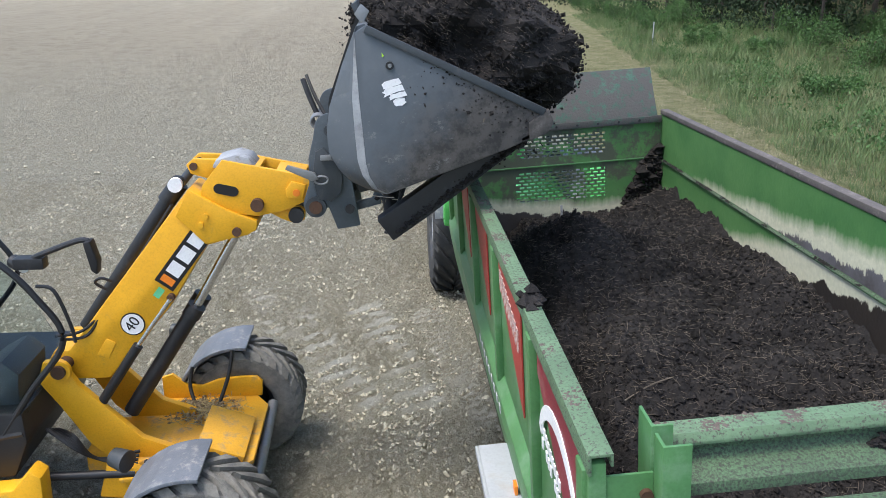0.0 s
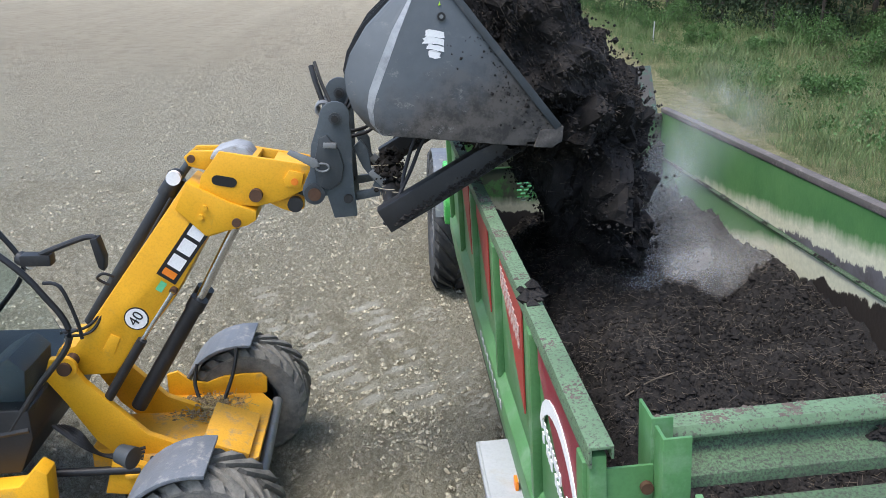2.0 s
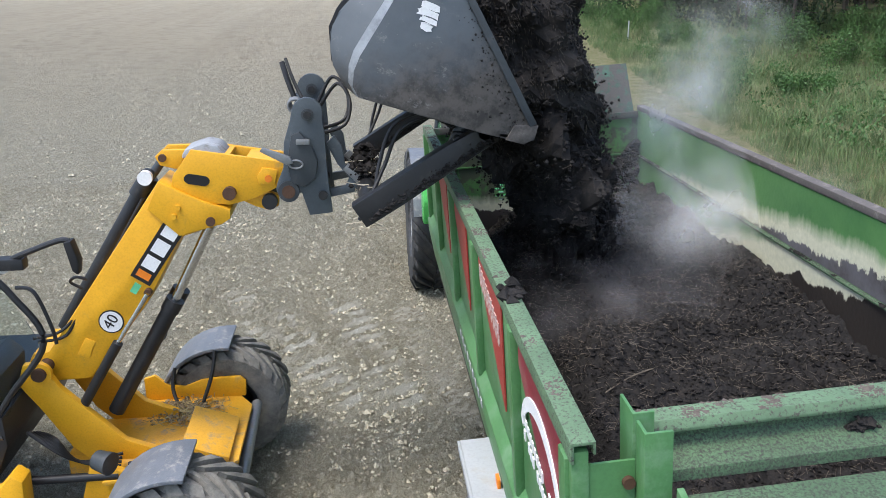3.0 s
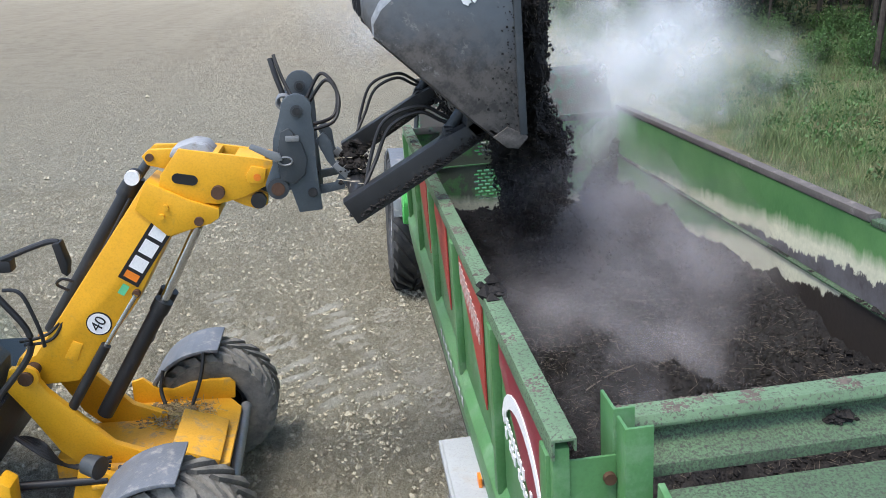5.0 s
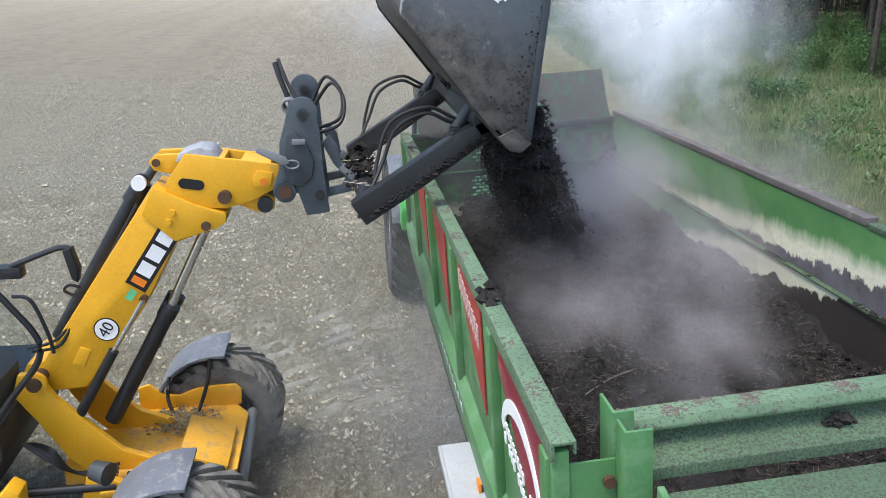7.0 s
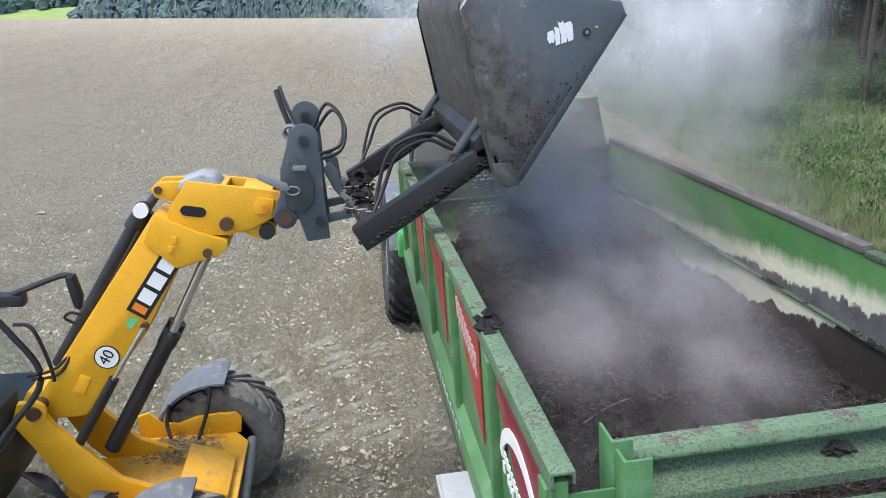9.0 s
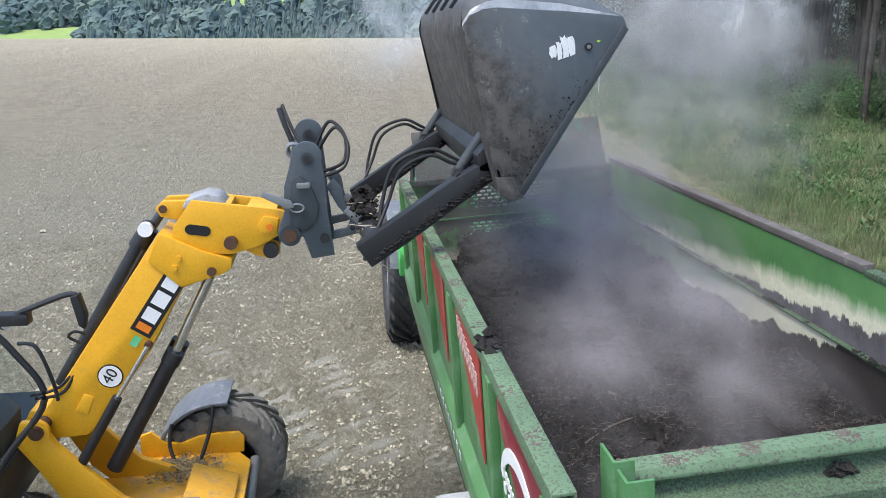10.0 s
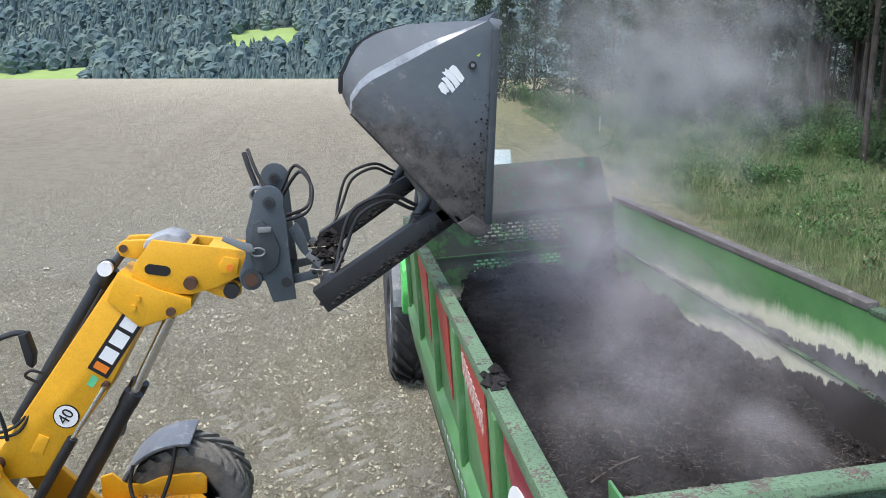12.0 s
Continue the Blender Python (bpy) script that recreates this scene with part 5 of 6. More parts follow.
def build_attachment():
    A = empty("high_tip_bucket", HOOK)
    tagged(A, "dark grey high-tip loading bucket on swing arms, smeared with manure", "bucket")
    lobe = [(-0.87 + 0.115 * math.cos(radians(w)), 3.46 + 0.115 * math.sin(radians(w))) for w in range(160, -21, -20)]
    foot = [(-1.03 + 0.09 * math.cos(radians(w)), 2.89 + 0.09 * math.sin(radians(w))) for w in range(270, 120, -30)]
    plate = foot + [(-1.06, 3.05), (-1.05, 3.24), (-1.0, 3.40)] + lobe + [(-0.745, 3.30), (-0.735, 3.05), (-0.70, 2.70), (-0.875, 2.68), (-0.93, 2.86)]
    for y0, y1, up in ((3.72, 3.76, 0.0), (4.40, 4.44, 0.10)):
        c = part("carriage_plate", prism([(x, z + (up if z > 3.3 else 0.0)) for x, z in plate], y0, y1, "y", 0.01), slate, A, "slate grey steel carriage plate")
        part("pin_boss", cyl((-0.87, y0 - 0.02, 3.45 + up), (-0.87, y1 + 0.02, 3.45 + up), 0.045, 20), charcoal, c)
        part("pin", cyl((-0.87, y0 - 0.035, 3.45 + up), (-0.87, y1 + 0.035, 3.45 + up), 0.028, 16), black, c)
        part("pin_boss", cyl((HOOK[0], y0 - 0.03, HOOK[2]), (HOOK[0], y1 + 0.02, HOOK[2]), 0.08, 24), charcoal, c)
        part("pin", cyl((HOOK[0], y0 - 0.045, HOOK[2]), (HOOK[0], y1 + 0.03, HOOK[2]), 0.05, 20), rusty, c, "rusty pin")
        part("eye", cyl((-0.77, y0 - 0.02, 2.84), (-0.77, y1 + 0.02, 2.84), 0.035, 16), black, c)
    part("lock_plate", prism([(-0.99, 3.30), (-0.93, 3.33), (-0.84, 3.22), (-0.80, 3.10), (-0.82, 2.98), (-0.90, 2.91), (-1.0, 2.94), (-1.03, 3.1)], 3.68, 3.715, "y", 0.012), charcoal, A)
    part("latch", box(-0.955, -0.855, 3.655, 3.70, 3.235, 3.275, 0.008), pale_metal, A, "bare steel latch")
    part("lock_ring", tube([(-0.96 + 0.05 * math.cos(6.2832 * k / 10), 3.66, 3.09 + 0.03 * math.sin(6.2832 * k / 10)) for k in range(11)], 0.008), pale_metal, A, "steel lock ring")
    part("lever", prism([(-1.22, 3.19), (-1.20, 3.22), (-1.0, 3.15), (-0.98, 3.10), (-1.03, 3.09)], 3.64, 3.67, "y", 0.004), pale_metal, A, "worn steel lever")
    part("carriage_tube", cyl((-0.93, 3.75, 3.30), (-0.93, 4.41, 3.30), 0.06), charcoal, A)
    part("carriage_tube", cyl((-0.80, 3.75, 2.80), (-0.80, 4.41, 2.80), 0.05), charcoal, A)
    part("carriage_web", box(-0.93, -0.90, 3.76, 4.40, 2.85, 3.35, 0.006), charcoal, A)
    for k in range(6):
        part("spring_coil", tube([(-0.98 + 0.05 * math.cos(6.2832 * j / 10), 4.02 + 0.04 * k, 3.47 + 0.05 * math.sin(6.2832 * j / 10)) for j in range(11)], 0.012), pale_metal, A)
    part("coupling", tube([(-1.08, 4.2, 3.78), (-1.04, 4.15, 3.66), (-0.98, 4.12, 3.5)], 0.022), black, A)
    part("coupling", tube([(-1.06, 4.3, 3.80), (-1.0, 4.2, 3.65), (-0.92, 4.1, 3.5)], 0.014), rubber_hose, A)
    # hooks that hold the tool
    hook = [(-0.74, 3.22), (-0.68, 3.28), (-0.62, 3.20), (-0.60, 3.06), (-0.52, 2.98), (-0.40, 2.97), (-0.44, 2.86), (-0.72, 2.80), (-0.72, 2.87), (-0.60, 2.89), (-0.57, 2.95), (-0.66, 3.06)]
    for y in (3.80, 4.34):
        part("tool_hook", prism(hook, y, y + 0.04, "y", 0.008), slate, A, "scuffed steel hook")
        part("rail_shell", prism([(-0.62, 3.02), (-0.50, 2.90), (-0.42, 2.82), (-0.38, 2.86), (-0.45, 2.96), (-0.58, 3.06)], y - 0.02, y + 0.06, "y", 0.01), pale_metal, A)
    part("mounting_tube", cyl((-0.44, 3.0, 2.90), (-0.44, 5.15, 2.90), 0.07, 20), black, A)
    part("caked_dirt", raw_bm(clods(random.Random(41), 500, lambda r: (r.gauss(-0.46, 0.045), r.uniform(3.7, 4.6), r.gauss(2.97, 0.05)), 0.022)), muck, A, "dried manure caked on the frame", smooth=10)
    part("caked_straw", raw_bm(straws(random.Random(42), 200, lambda r: (r.gauss(-0.46, 0.05), r.uniform(3.1, 4.6), r.gauss(2.86, 0.07)), 0.14, 0.003)), surface("pale_straw", (0.42, 0.37, 0.28), 0.8, vary=0.2), A)
    for y in (2.96, 5.06):
        arm = part("swing_arm", prism([(-0.55, 2.95), (-0.45, 2.80), (-0.20, 2.96), (0.45, 3.41), (0.46, 3.50), (0.38, 3.52), (0.10, 3.37)], y, y + 0.13, "y", 0.010), black, A, "black box arm crusted with manure")
        part("arm_crust", raw_bm(clods(random.Random(43 + int(y)), 500, lambda r: (lambda u: (-0.46 + 0.90 * u + 0.03, y - 0.002 + 0.0 * r.random(), 2.83 + 0.60 * u + abs(r.gauss(0, 0.025)) + 0.008))(r.random()), 0.009, 0.8)), muck, arm, smooth=10)
        part("ram_lug", prism([(0.10, 3.32), (0.14, 3.43), (0.20, 3.43), (0.24, 3.40), (0.2, 3.30)], y + 0.13, y + 0.20, "y", 0.008), black, arm)
        part("lug_bolt", cyl((0.165, y + 0.04, 3.385), (0.165, y + 0.24, 3.385), 0.032, 12), black, arm)
        part("tip_ram", cyl((0.165, y + 0.22, 3.385), (0.36, y + 0.22, 3.66), 0.04, 16), charcoal, A, "short tipping ram")
        part("ram_rod", cyl((0.34, y + 0.22, 3.63), (0.42, y + 0.22, 3.75), 0.02), chrome, A)
        for k in (0, 1):
            o = 0.04 * k
            part("hose", tube([(-0.50, y + 0.06, 2.84), (-0.40, y + 0.10, 3.0 + o), (-0.36 + o, y + 0.18, 3.20), (-0.26 + o, y + 0.22, 3.46 - o), (-0.02, y + 0.22, 3.56 - o), (0.14, y + 0.22, 3.50 - o), (0.24 + o, y + 0.22, 3.44)], 0.0135), rubber_hose, A, "black hydraulic hose")
        part("hose_clip", box(-0.44, -0.26, y + 0.10, y + 0.14, 2.98, 3.0, 0.003), black, A)
    part("hose", tube([(-0.82, 4.3, 3.45), (-0.70, 4.3, 3.66), (-0.58, 4.2, 3.55), (-0.60, 4.1, 3.36), (-0.78, 4.0, 3.30)], 0.014), rubber_hose, A)
    part("hose", tube([(-0.82, 4.25, 3.40), (-0.66, 4.2, 3.62), (-0.56, 4.1, 3.50), (-0.60, 4.0, 3.33), (-0.78, 3.95, 3.27)], 0.014), rubber_hose, A)
    # bucket, drawn round its hinge with the floor level
    BY = 1.30
    seam = [(-0.92, -0.066), (-0.975, -0.015), (-1.0, 0.08), (-0.995, 0.17), (-0.95, 0.38), (-0.91, 0.58), (-0.865, 0.77), (-0.82, 0.955)]
    back = [(-1.03, -0.036), (-1.13, 0.055), (-1.185, 0.16), (-1.21, 0.28), (-1.18, 0.42), (-1.12, 0.555), (-0.96, 0.785), (-0.80, 0.99)]
    side = seam + [(-0.735, 0.98), (0.20, 0.175), (0.215, 0.085), (0.17, 0.03), (-0.10, -0.005)]
    prof = [(0.19, 0.05), (-0.10, 0.012), (-0.45, -0.02), (-0.88, -0.066), (-1.03, -0.036), (-1.13, 0.055), (-1.21, 0.24), (-1.20, 0.36), (-1.12, 0.555), (-0.96, 0.785), (-0.80, 0.985), (-0.75, 0.985)]
    inner = [(0.185, 0.07), (-0.10, 0.038), (-0.45, 0.006), (-0.87, -0.04), (-1.02, -0.01), (-1.11, 0.075), (-1.18, 0.245), (-1.17, 0.35), (-1.09, 0.54), (-0.93, 0.77), (-0.78, 0.96), (-0.735, 0.97)]
    bm = prism(prof + inner[::-1], -BY + 0.12, BY - 0.12, "y", 0.0)
    B = part("bucket_shell", bm, bucket_skin, None, "dark grey curved bucket shell", origin=(0, 0, 0), smooth=50)
    B.parent = A
    for s in (-1, 1):
        ch = part("cheek_plate", prism(side, s * BY, s * (BY - 0.03), "y", 0.006), bucket_skin, B, "dark grey bucket side, scraped and smeared", origin=(0, 0, 0))
        edge = [(-0.735, 0.98), (0.20, 0.175), (0.165, 0.14), (-0.765, 0.945)]
        part("cheek_rim", prism(edge, s * (BY + 0.018), s * (BY - 0.04), "y", 0.006), charcoal, ch, "worn rim")
        # folded flank between the flat side and the rounded back, and the fold, its sky sheen put into the colour
        out = [(a[0] + 0.22 * (b[0] - a[0]), a[1] + 0.22 * (b[1] - a[1])) for a, b in zip(seam, back)]
        part("flank", strip(out, s * (BY - 0.012), back, s * (BY - 0.115)), bucket_skin, B, "folded dark grey flank", origin=(0, 0, 0), smooth=50)
        part("fold", strip(seam, s * (BY - 0.001), out, s * (BY - 0.012)), fold_sheen, B, "bucket fold with the sky's sheen in its colour", origin=(0, 0, 0), smooth=50)
        low = [(-0.92, -0.066), (-0.10, -0.005), (0.17, 0.03)]
        part("floor_edge", strip(low, s * (BY - 0.002), [(x, z - 0.012) for x, z in low], s * (BY - 0.13)), bucket_skin, B, origin=(0, 0, 0))
        part("wear_corner", prism([(0.215, 0.17), (0.225, 0.08), (0.17, 0.022), (0.05, 0.008), (0.07, 0.12)], s * (BY + 0.014), s * (BY - 0.03), "y", 0.006), bucket_skin, ch)
        part("bolt", cyl((-0.67, s * BY, 0.71), (-0.67, s * (BY + 0.012), 0.71), 0.026, 16), black, ch)
        part("bolt_eye", cyl((-0.67, s * BY, 0.71), (-0.67, s * (BY + 0.02), 0.71), 0.012, 12), pale_metal, ch)
    for y in (-0.75, -0.25, 0.25, 0.75):
        part("strake", prism([(-1.05, -0.05), (-1.15, 0.04), (-1.235, 0.24), (-1.225, 0.37), (-1.14, 0.57), (-0.80, 1.03), (-0.79, 1.0), (-1.12, 0.55), (-1.19, 0.36), (-1.2, 0.25), (-1.12, 0.06), (-1.04, -0.03)], y, y + 0.05, "y", 0.0), black, B)
    part("cutting_edge", prism([(0.23, 0.072), (0.19, 0.04), (0.0, 0.015), (0.0, 0.035), (0.18, 0.078)], -BY, BY, "y", 0.003), charcoal, B, "worn steel cutting edge")
    part("hinge_beam", prism([(-0.14, 0.005), (0.05, 0.02), (0.03, -0.07), (-0.08, -0.07)], -1.12, 1.12, "y", 0.01), black, B)
    part("top_guard", prism([(-0.78, 0.97), (-0.74, 0.98), (-0.77, 1.12), (-0.81, 1.11)], -BY + 0.45, BY - 0.1, "y", 0.006), charcoal, B)
    for y in (-0.95, 0.95):
        part("guard_bracket", prism([(-0.77, 0.97), (-0.70, 1.04), (-0.74, 1.10), (-0.80, 1.05)], y, y + 0.02, "y", 0.004), pale_metal, B)
    tear = random.Random(48)
    for u0, u1, v0, v1 in ((-0.060, 0.050, 0.040, 0.078), (-0.066, 0.062, -0.004, 0.034), (-0.040, 0.066, -0.036, -0.008), (-0.020, 0.052, -0.086, -0.040)):
        ring = []
        for k in range(14):
            f = k / 14 * 4
            e = int(f)
            g = f - e
            u, v = ((u0 + (u1 - u0) * g, v0), (u1, v0 + (v1 - v0) * g), (u1 + (u0 - u1) * g, v1), (u0, v1 + (v0 - v1) * g))[e]
            ring.append((-0.69 + u + tear.gauss(0, 0.005), 0.545 + v + tear.gauss(0, 0.004)))
        part("sticker_scrap", prism(ring, -BY - 0.004, -BY + 0.001, "y", 0.0), white, B, "strip of a torn white sticker")
    part("mark", prism([(-0.70, 0.77), (-0.685, 0.775), (-0.695, 0.795)], -BY - 0.004, -BY + 0.001, "y", 0.0), lime, B)

    def rim_place(r):
        u = r.random()
        w = abs(r.gauss(0, 0.07)) * (0.3 + u)
        return (-0.45 + 0.62 * u - w, -BY - 0.003 * r.random(), 0.70 - 0.55 * u - w + r.gauss(0, 0.01))
    part("rim_crust", raw_bm(clods(random.Random(47), 150, rim_place, 0.005)), muck, B, smooth=10)
    return A, B


attachment, bucket = build_attachment()


# ---- manure that is tipped ----
def lump_mesh(name, half, seed, power=3.0, rough=0.16, crumbs=500, bits=120, loose=0.018):
    """A ragged mass: an uneven core with crumbs and straw over it. half: half sizes."""
    rng = random.Random(seed)
    V, F = [], []
    n, m = 30, 46

    def shell(a, b):
        d = (math.cos(b) * math.cos(a), math.cos(b) * math.sin(a), math.sin(b))
        k = sum(abs(c) ** power for c in d) ** (-1 / power)
        q = [c * k * h for c, h in zip(d, half)]
        w = 1 + rough * noise.noise((q[0] * 3 + seed, q[1] * 3, q[2] * 3)) * 2 + rough * noise.noise((q[0] * 9, q[1] * 9 + seed, q[2] * 9)) + 0.5 * rough * noise.noise((q[0] * 24, q[1] * 24 + seed, q[2] * 24))
        return tuple(c * w for c in q)
    for j in range(n + 1):
        for i in range(m):
            V.append(shell(6.2832 * i / m, -1.5707 + 3.1414 * j / n))
    for j in range(n):
        for i in range(m):
            F.append((j * m + i, j * m + (i + 1) % m, (j + 1) * m + (i + 1) % m, (j + 1) * m + i))
    e = empty(name, (0, 0, 0))
    raw("mass", V, F, muck, e, smooth=False)

    def on(r):
        c = shell(6.2832 * r.random(), math.asin(r.uniform(-1, 1)))
        g = 1 + abs(r.gauss(0, loose))
        return tuple(v * g for v in c)
    tagged(raw("crumbs", *clods(rng, crumbs, on, 0.0085, 1.0), muck, e), kind="stuff")
    tagged(raw("straw_bits", *straws(rng, bits, on, 0.055, 0.0011), straw, e), kind="stuff")
    return e


load = lump_mesh("manure_load", (0.72, 1.06, 0.52), 51, 3.4, 0.11, 14000, 5200)
tagged(load, "dark steaming manure heaped in the loader bucket", "manure")
remnant = lump_mesh("manure_remnant", (0.50, 0.95, 0.25), 52, 3.0, 0.14, 7000, 1600)
tagged(remnant, "last dark manure clinging to the tilted loader bucket", "manure")
mound = lump_mesh("tipped_mound", (0.60, 1.0, 0.30), 57, 2.5, 0.12, 5000, 1500)
tagged(mound, "mound of freshly tipped manure growing in the spreader", "manure")
front_mound = lump_mesh("tipped_mound", (0.74, 0.80, 0.48), 58, 2.3, 0.10, 5000, 1200)
tagged(front_mound, "mound of tipped manure heaped against the headboard", "manure")
kinds = [lump_mesh("falling_manure", (0.32, 0.86, 0.58), 61 + k, 2.0, 0.24, 4200, 500, 0.09) for k in range(3)]
thin = [lump_mesh("falling_manure", (0.20, 0.80, 0.44), 71 + k, 1.9, 0.26, 3600, 400, 0.12) for k in range(2)]
dribble = [lump_mesh("falling_manure", (0.07 - 0.02 * k, 0.32 - 0.10 * k, 0.24 - 0.06 * k), 66 + k, 1.5, 0.5, 2400, 120, 0.35) for k in range(2)]
falling = []
for k in range(32):
    if k < 14:
        ob = kinds[k] if k < 3 else copy_thing(kinds[k % 3], pose(0, 0, 0))
    elif k < 30:
        ob = thin[k - 14] if k < 16 else copy_thing(thin[k % 2], pose(0, 0, 0))
    else:
        ob = dribble[k - 30]
    tagged(ob, "ragged curtain of dark manure falling from the bucket", "manure", "manure falling from the bucket")
    falling.append(ob)


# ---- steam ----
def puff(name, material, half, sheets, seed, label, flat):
    """A cloud of thin bowed veils, turned roughly to face the camera, within an egg-shaped space."""
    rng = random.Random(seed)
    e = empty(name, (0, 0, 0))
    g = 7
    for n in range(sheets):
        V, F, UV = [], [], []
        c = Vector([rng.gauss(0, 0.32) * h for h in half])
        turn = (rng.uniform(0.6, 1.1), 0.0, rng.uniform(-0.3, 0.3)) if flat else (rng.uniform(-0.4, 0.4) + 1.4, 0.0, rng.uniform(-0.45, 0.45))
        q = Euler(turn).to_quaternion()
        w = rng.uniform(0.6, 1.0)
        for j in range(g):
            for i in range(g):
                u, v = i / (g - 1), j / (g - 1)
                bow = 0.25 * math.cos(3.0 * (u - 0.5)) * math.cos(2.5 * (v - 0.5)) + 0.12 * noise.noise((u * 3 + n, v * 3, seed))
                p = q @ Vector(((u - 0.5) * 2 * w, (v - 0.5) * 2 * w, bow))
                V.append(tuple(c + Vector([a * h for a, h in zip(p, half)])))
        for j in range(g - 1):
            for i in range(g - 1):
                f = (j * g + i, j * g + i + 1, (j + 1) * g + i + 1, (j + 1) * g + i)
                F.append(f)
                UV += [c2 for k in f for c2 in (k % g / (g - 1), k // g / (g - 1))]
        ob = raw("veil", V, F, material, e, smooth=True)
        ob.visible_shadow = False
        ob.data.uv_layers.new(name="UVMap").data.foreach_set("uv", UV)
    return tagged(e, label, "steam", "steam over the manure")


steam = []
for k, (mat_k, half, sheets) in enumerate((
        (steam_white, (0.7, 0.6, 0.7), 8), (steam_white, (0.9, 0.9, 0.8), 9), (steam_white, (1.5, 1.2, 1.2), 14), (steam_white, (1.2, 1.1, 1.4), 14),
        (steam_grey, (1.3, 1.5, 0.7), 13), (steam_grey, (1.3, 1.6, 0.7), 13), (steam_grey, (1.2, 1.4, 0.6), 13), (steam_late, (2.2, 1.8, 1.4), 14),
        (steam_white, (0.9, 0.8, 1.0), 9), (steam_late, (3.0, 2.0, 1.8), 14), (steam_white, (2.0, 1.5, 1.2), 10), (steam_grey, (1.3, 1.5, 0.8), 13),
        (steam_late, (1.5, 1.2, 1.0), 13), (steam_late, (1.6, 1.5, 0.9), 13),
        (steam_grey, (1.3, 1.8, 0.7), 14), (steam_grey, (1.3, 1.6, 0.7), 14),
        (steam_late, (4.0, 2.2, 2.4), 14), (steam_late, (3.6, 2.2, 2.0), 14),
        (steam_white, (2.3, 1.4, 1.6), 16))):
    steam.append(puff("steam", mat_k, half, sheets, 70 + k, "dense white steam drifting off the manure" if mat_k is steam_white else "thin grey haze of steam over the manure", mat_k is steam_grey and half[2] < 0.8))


# ---- verge, shrubs, wood ----
def verge(y):
    """Where the mown track ends and the tall grass begins."""
    return 9.6 + 0.115 * max(0, y - 12)


def blades(rng, n, place, height, width, lean=0.35):
    V, F = [], []
    for _ in range(n):
        x, y, k = place(rng)
        z = land(x, y)
        h = height * k * rng.uniform(0.6, 1.25)
        a, t = rng.random() * 6.28, rng.random() * 6.28
        dx, dy = math.cos(a) * width * k, math.sin(a) * width * k
        lx, ly = math.cos(t) * lean * h * rng.random(), math.sin(t) * lean * h * rng.random()
        o = len(V)
        V += [(x - dx, y - dy, z), (x + dx, y + dy, z), (x + dx * 0.8 + lx * 0.35, y + dy * 0.8 + ly * 0.35, z + h * 0.6), (x - dx * 0.8 + lx * 0.35, y - dy * 0.8 + ly * 0.35, z + h * 0.6), (x + lx, y + ly, z + h)]
        F += [(o, o + 1, o + 2, o + 3), (o + 3, o + 2, o + 4)]
    return V, F


def build_grass():
    rng = random.Random(91)

    def place(r):
        y = 6 + 62 * r.random() ** 1.5
        x = verge(y) - 0.6 + 22 * r.random() ** 1.6
        clump = 0.5 + 0.9 * max(0, 0.5 + noise.noise((x * 0.35, y * 0.35, 3)))
        x += 0.35 * noise.noise((x * 1.5, y * 1.5, 8))
        return x, y, clump * min(1, 0.35 + (x - verge(y) + 0.6) * 0.35)
    tagged(raw("tall_grass", *blades(rng, 115000, place, 0.50, 0.0095, 0.9), grass_blade), "tall uncut green and straw-coloured grass beside the track", "grass", kind="stuff")

    V, F = [], []
    for k in range(620):
        x, y, c = place(rng)
        if x < verge(y) + 0.8:
            continue
        w = rng.uniform(0.25, 0.6)
        v, f = leaf_cloud(rng, 60, [((x, y, land(x, y) + 0.3 * w + 0.35 * c), (w, w, 0.45 * w + 0.2))], 0.05)
        F += [tuple(i + len(V) for i in q) for q in f]
        V += v
    tagged(raw("weeds", V, F, leaf_green), "leafy green weeds among the tall grass", "weeds", kind="stuff")

    def short(r):
        y = 6 + 40 * r.random() ** 1.4
        x = 3.2 + 0.1 * y + (verge(y) - 3.2 - 0.1 * y) * r.random()
        return x, y, 0.6 + 0.4 * r.random()
    dry = surface("mown_blades", (0.22, 0.22, 0.105), 0.7, vary=0.35, scale=0.8, dirt=(0.43, 0.38, 0.24), dirt_from=0.42, dirt_to=0.62, dirt_scale=1.2, spec=0.2)
    tagged(raw("mown_grass", *blades(rng, 30000, short, 0.06, 0.012, 0.9), dry), "short mown yellowish grass on the track", "grass", kind="stuff")


def leaf_cloud(rng, n, blobs, size):
    V, F = [], []
    for _ in range(n):
        c, r = blobs[rng.randrange(len(blobs))]
        d = Vector((rng.gauss(0, 1), rng.gauss(0, 1), rng.gauss(0, 1))).normalized() * (rng.random() ** 0.45)
        p = Vector((c[0] + d.x * r[0], c[1] + d.y * r[1], c[2] + d.z * r[2]))
        q = Euler((rng.uniform(0, 6), rng.uniform(0, 6), rng.uniform(0, 6))).to_quaternion()
        s = size * rng.uniform(0.6, 1.4)
        o = len(V)
        for a, b in ((-1, -0.1), (0, -0.55), (1, 0.05), (0.1, 0.55)):
            V.append(tuple(p + q @ Vector((a * s, b * s, 0))))
        F.append((o, o + 1, o + 2, o + 3))
    return V, F


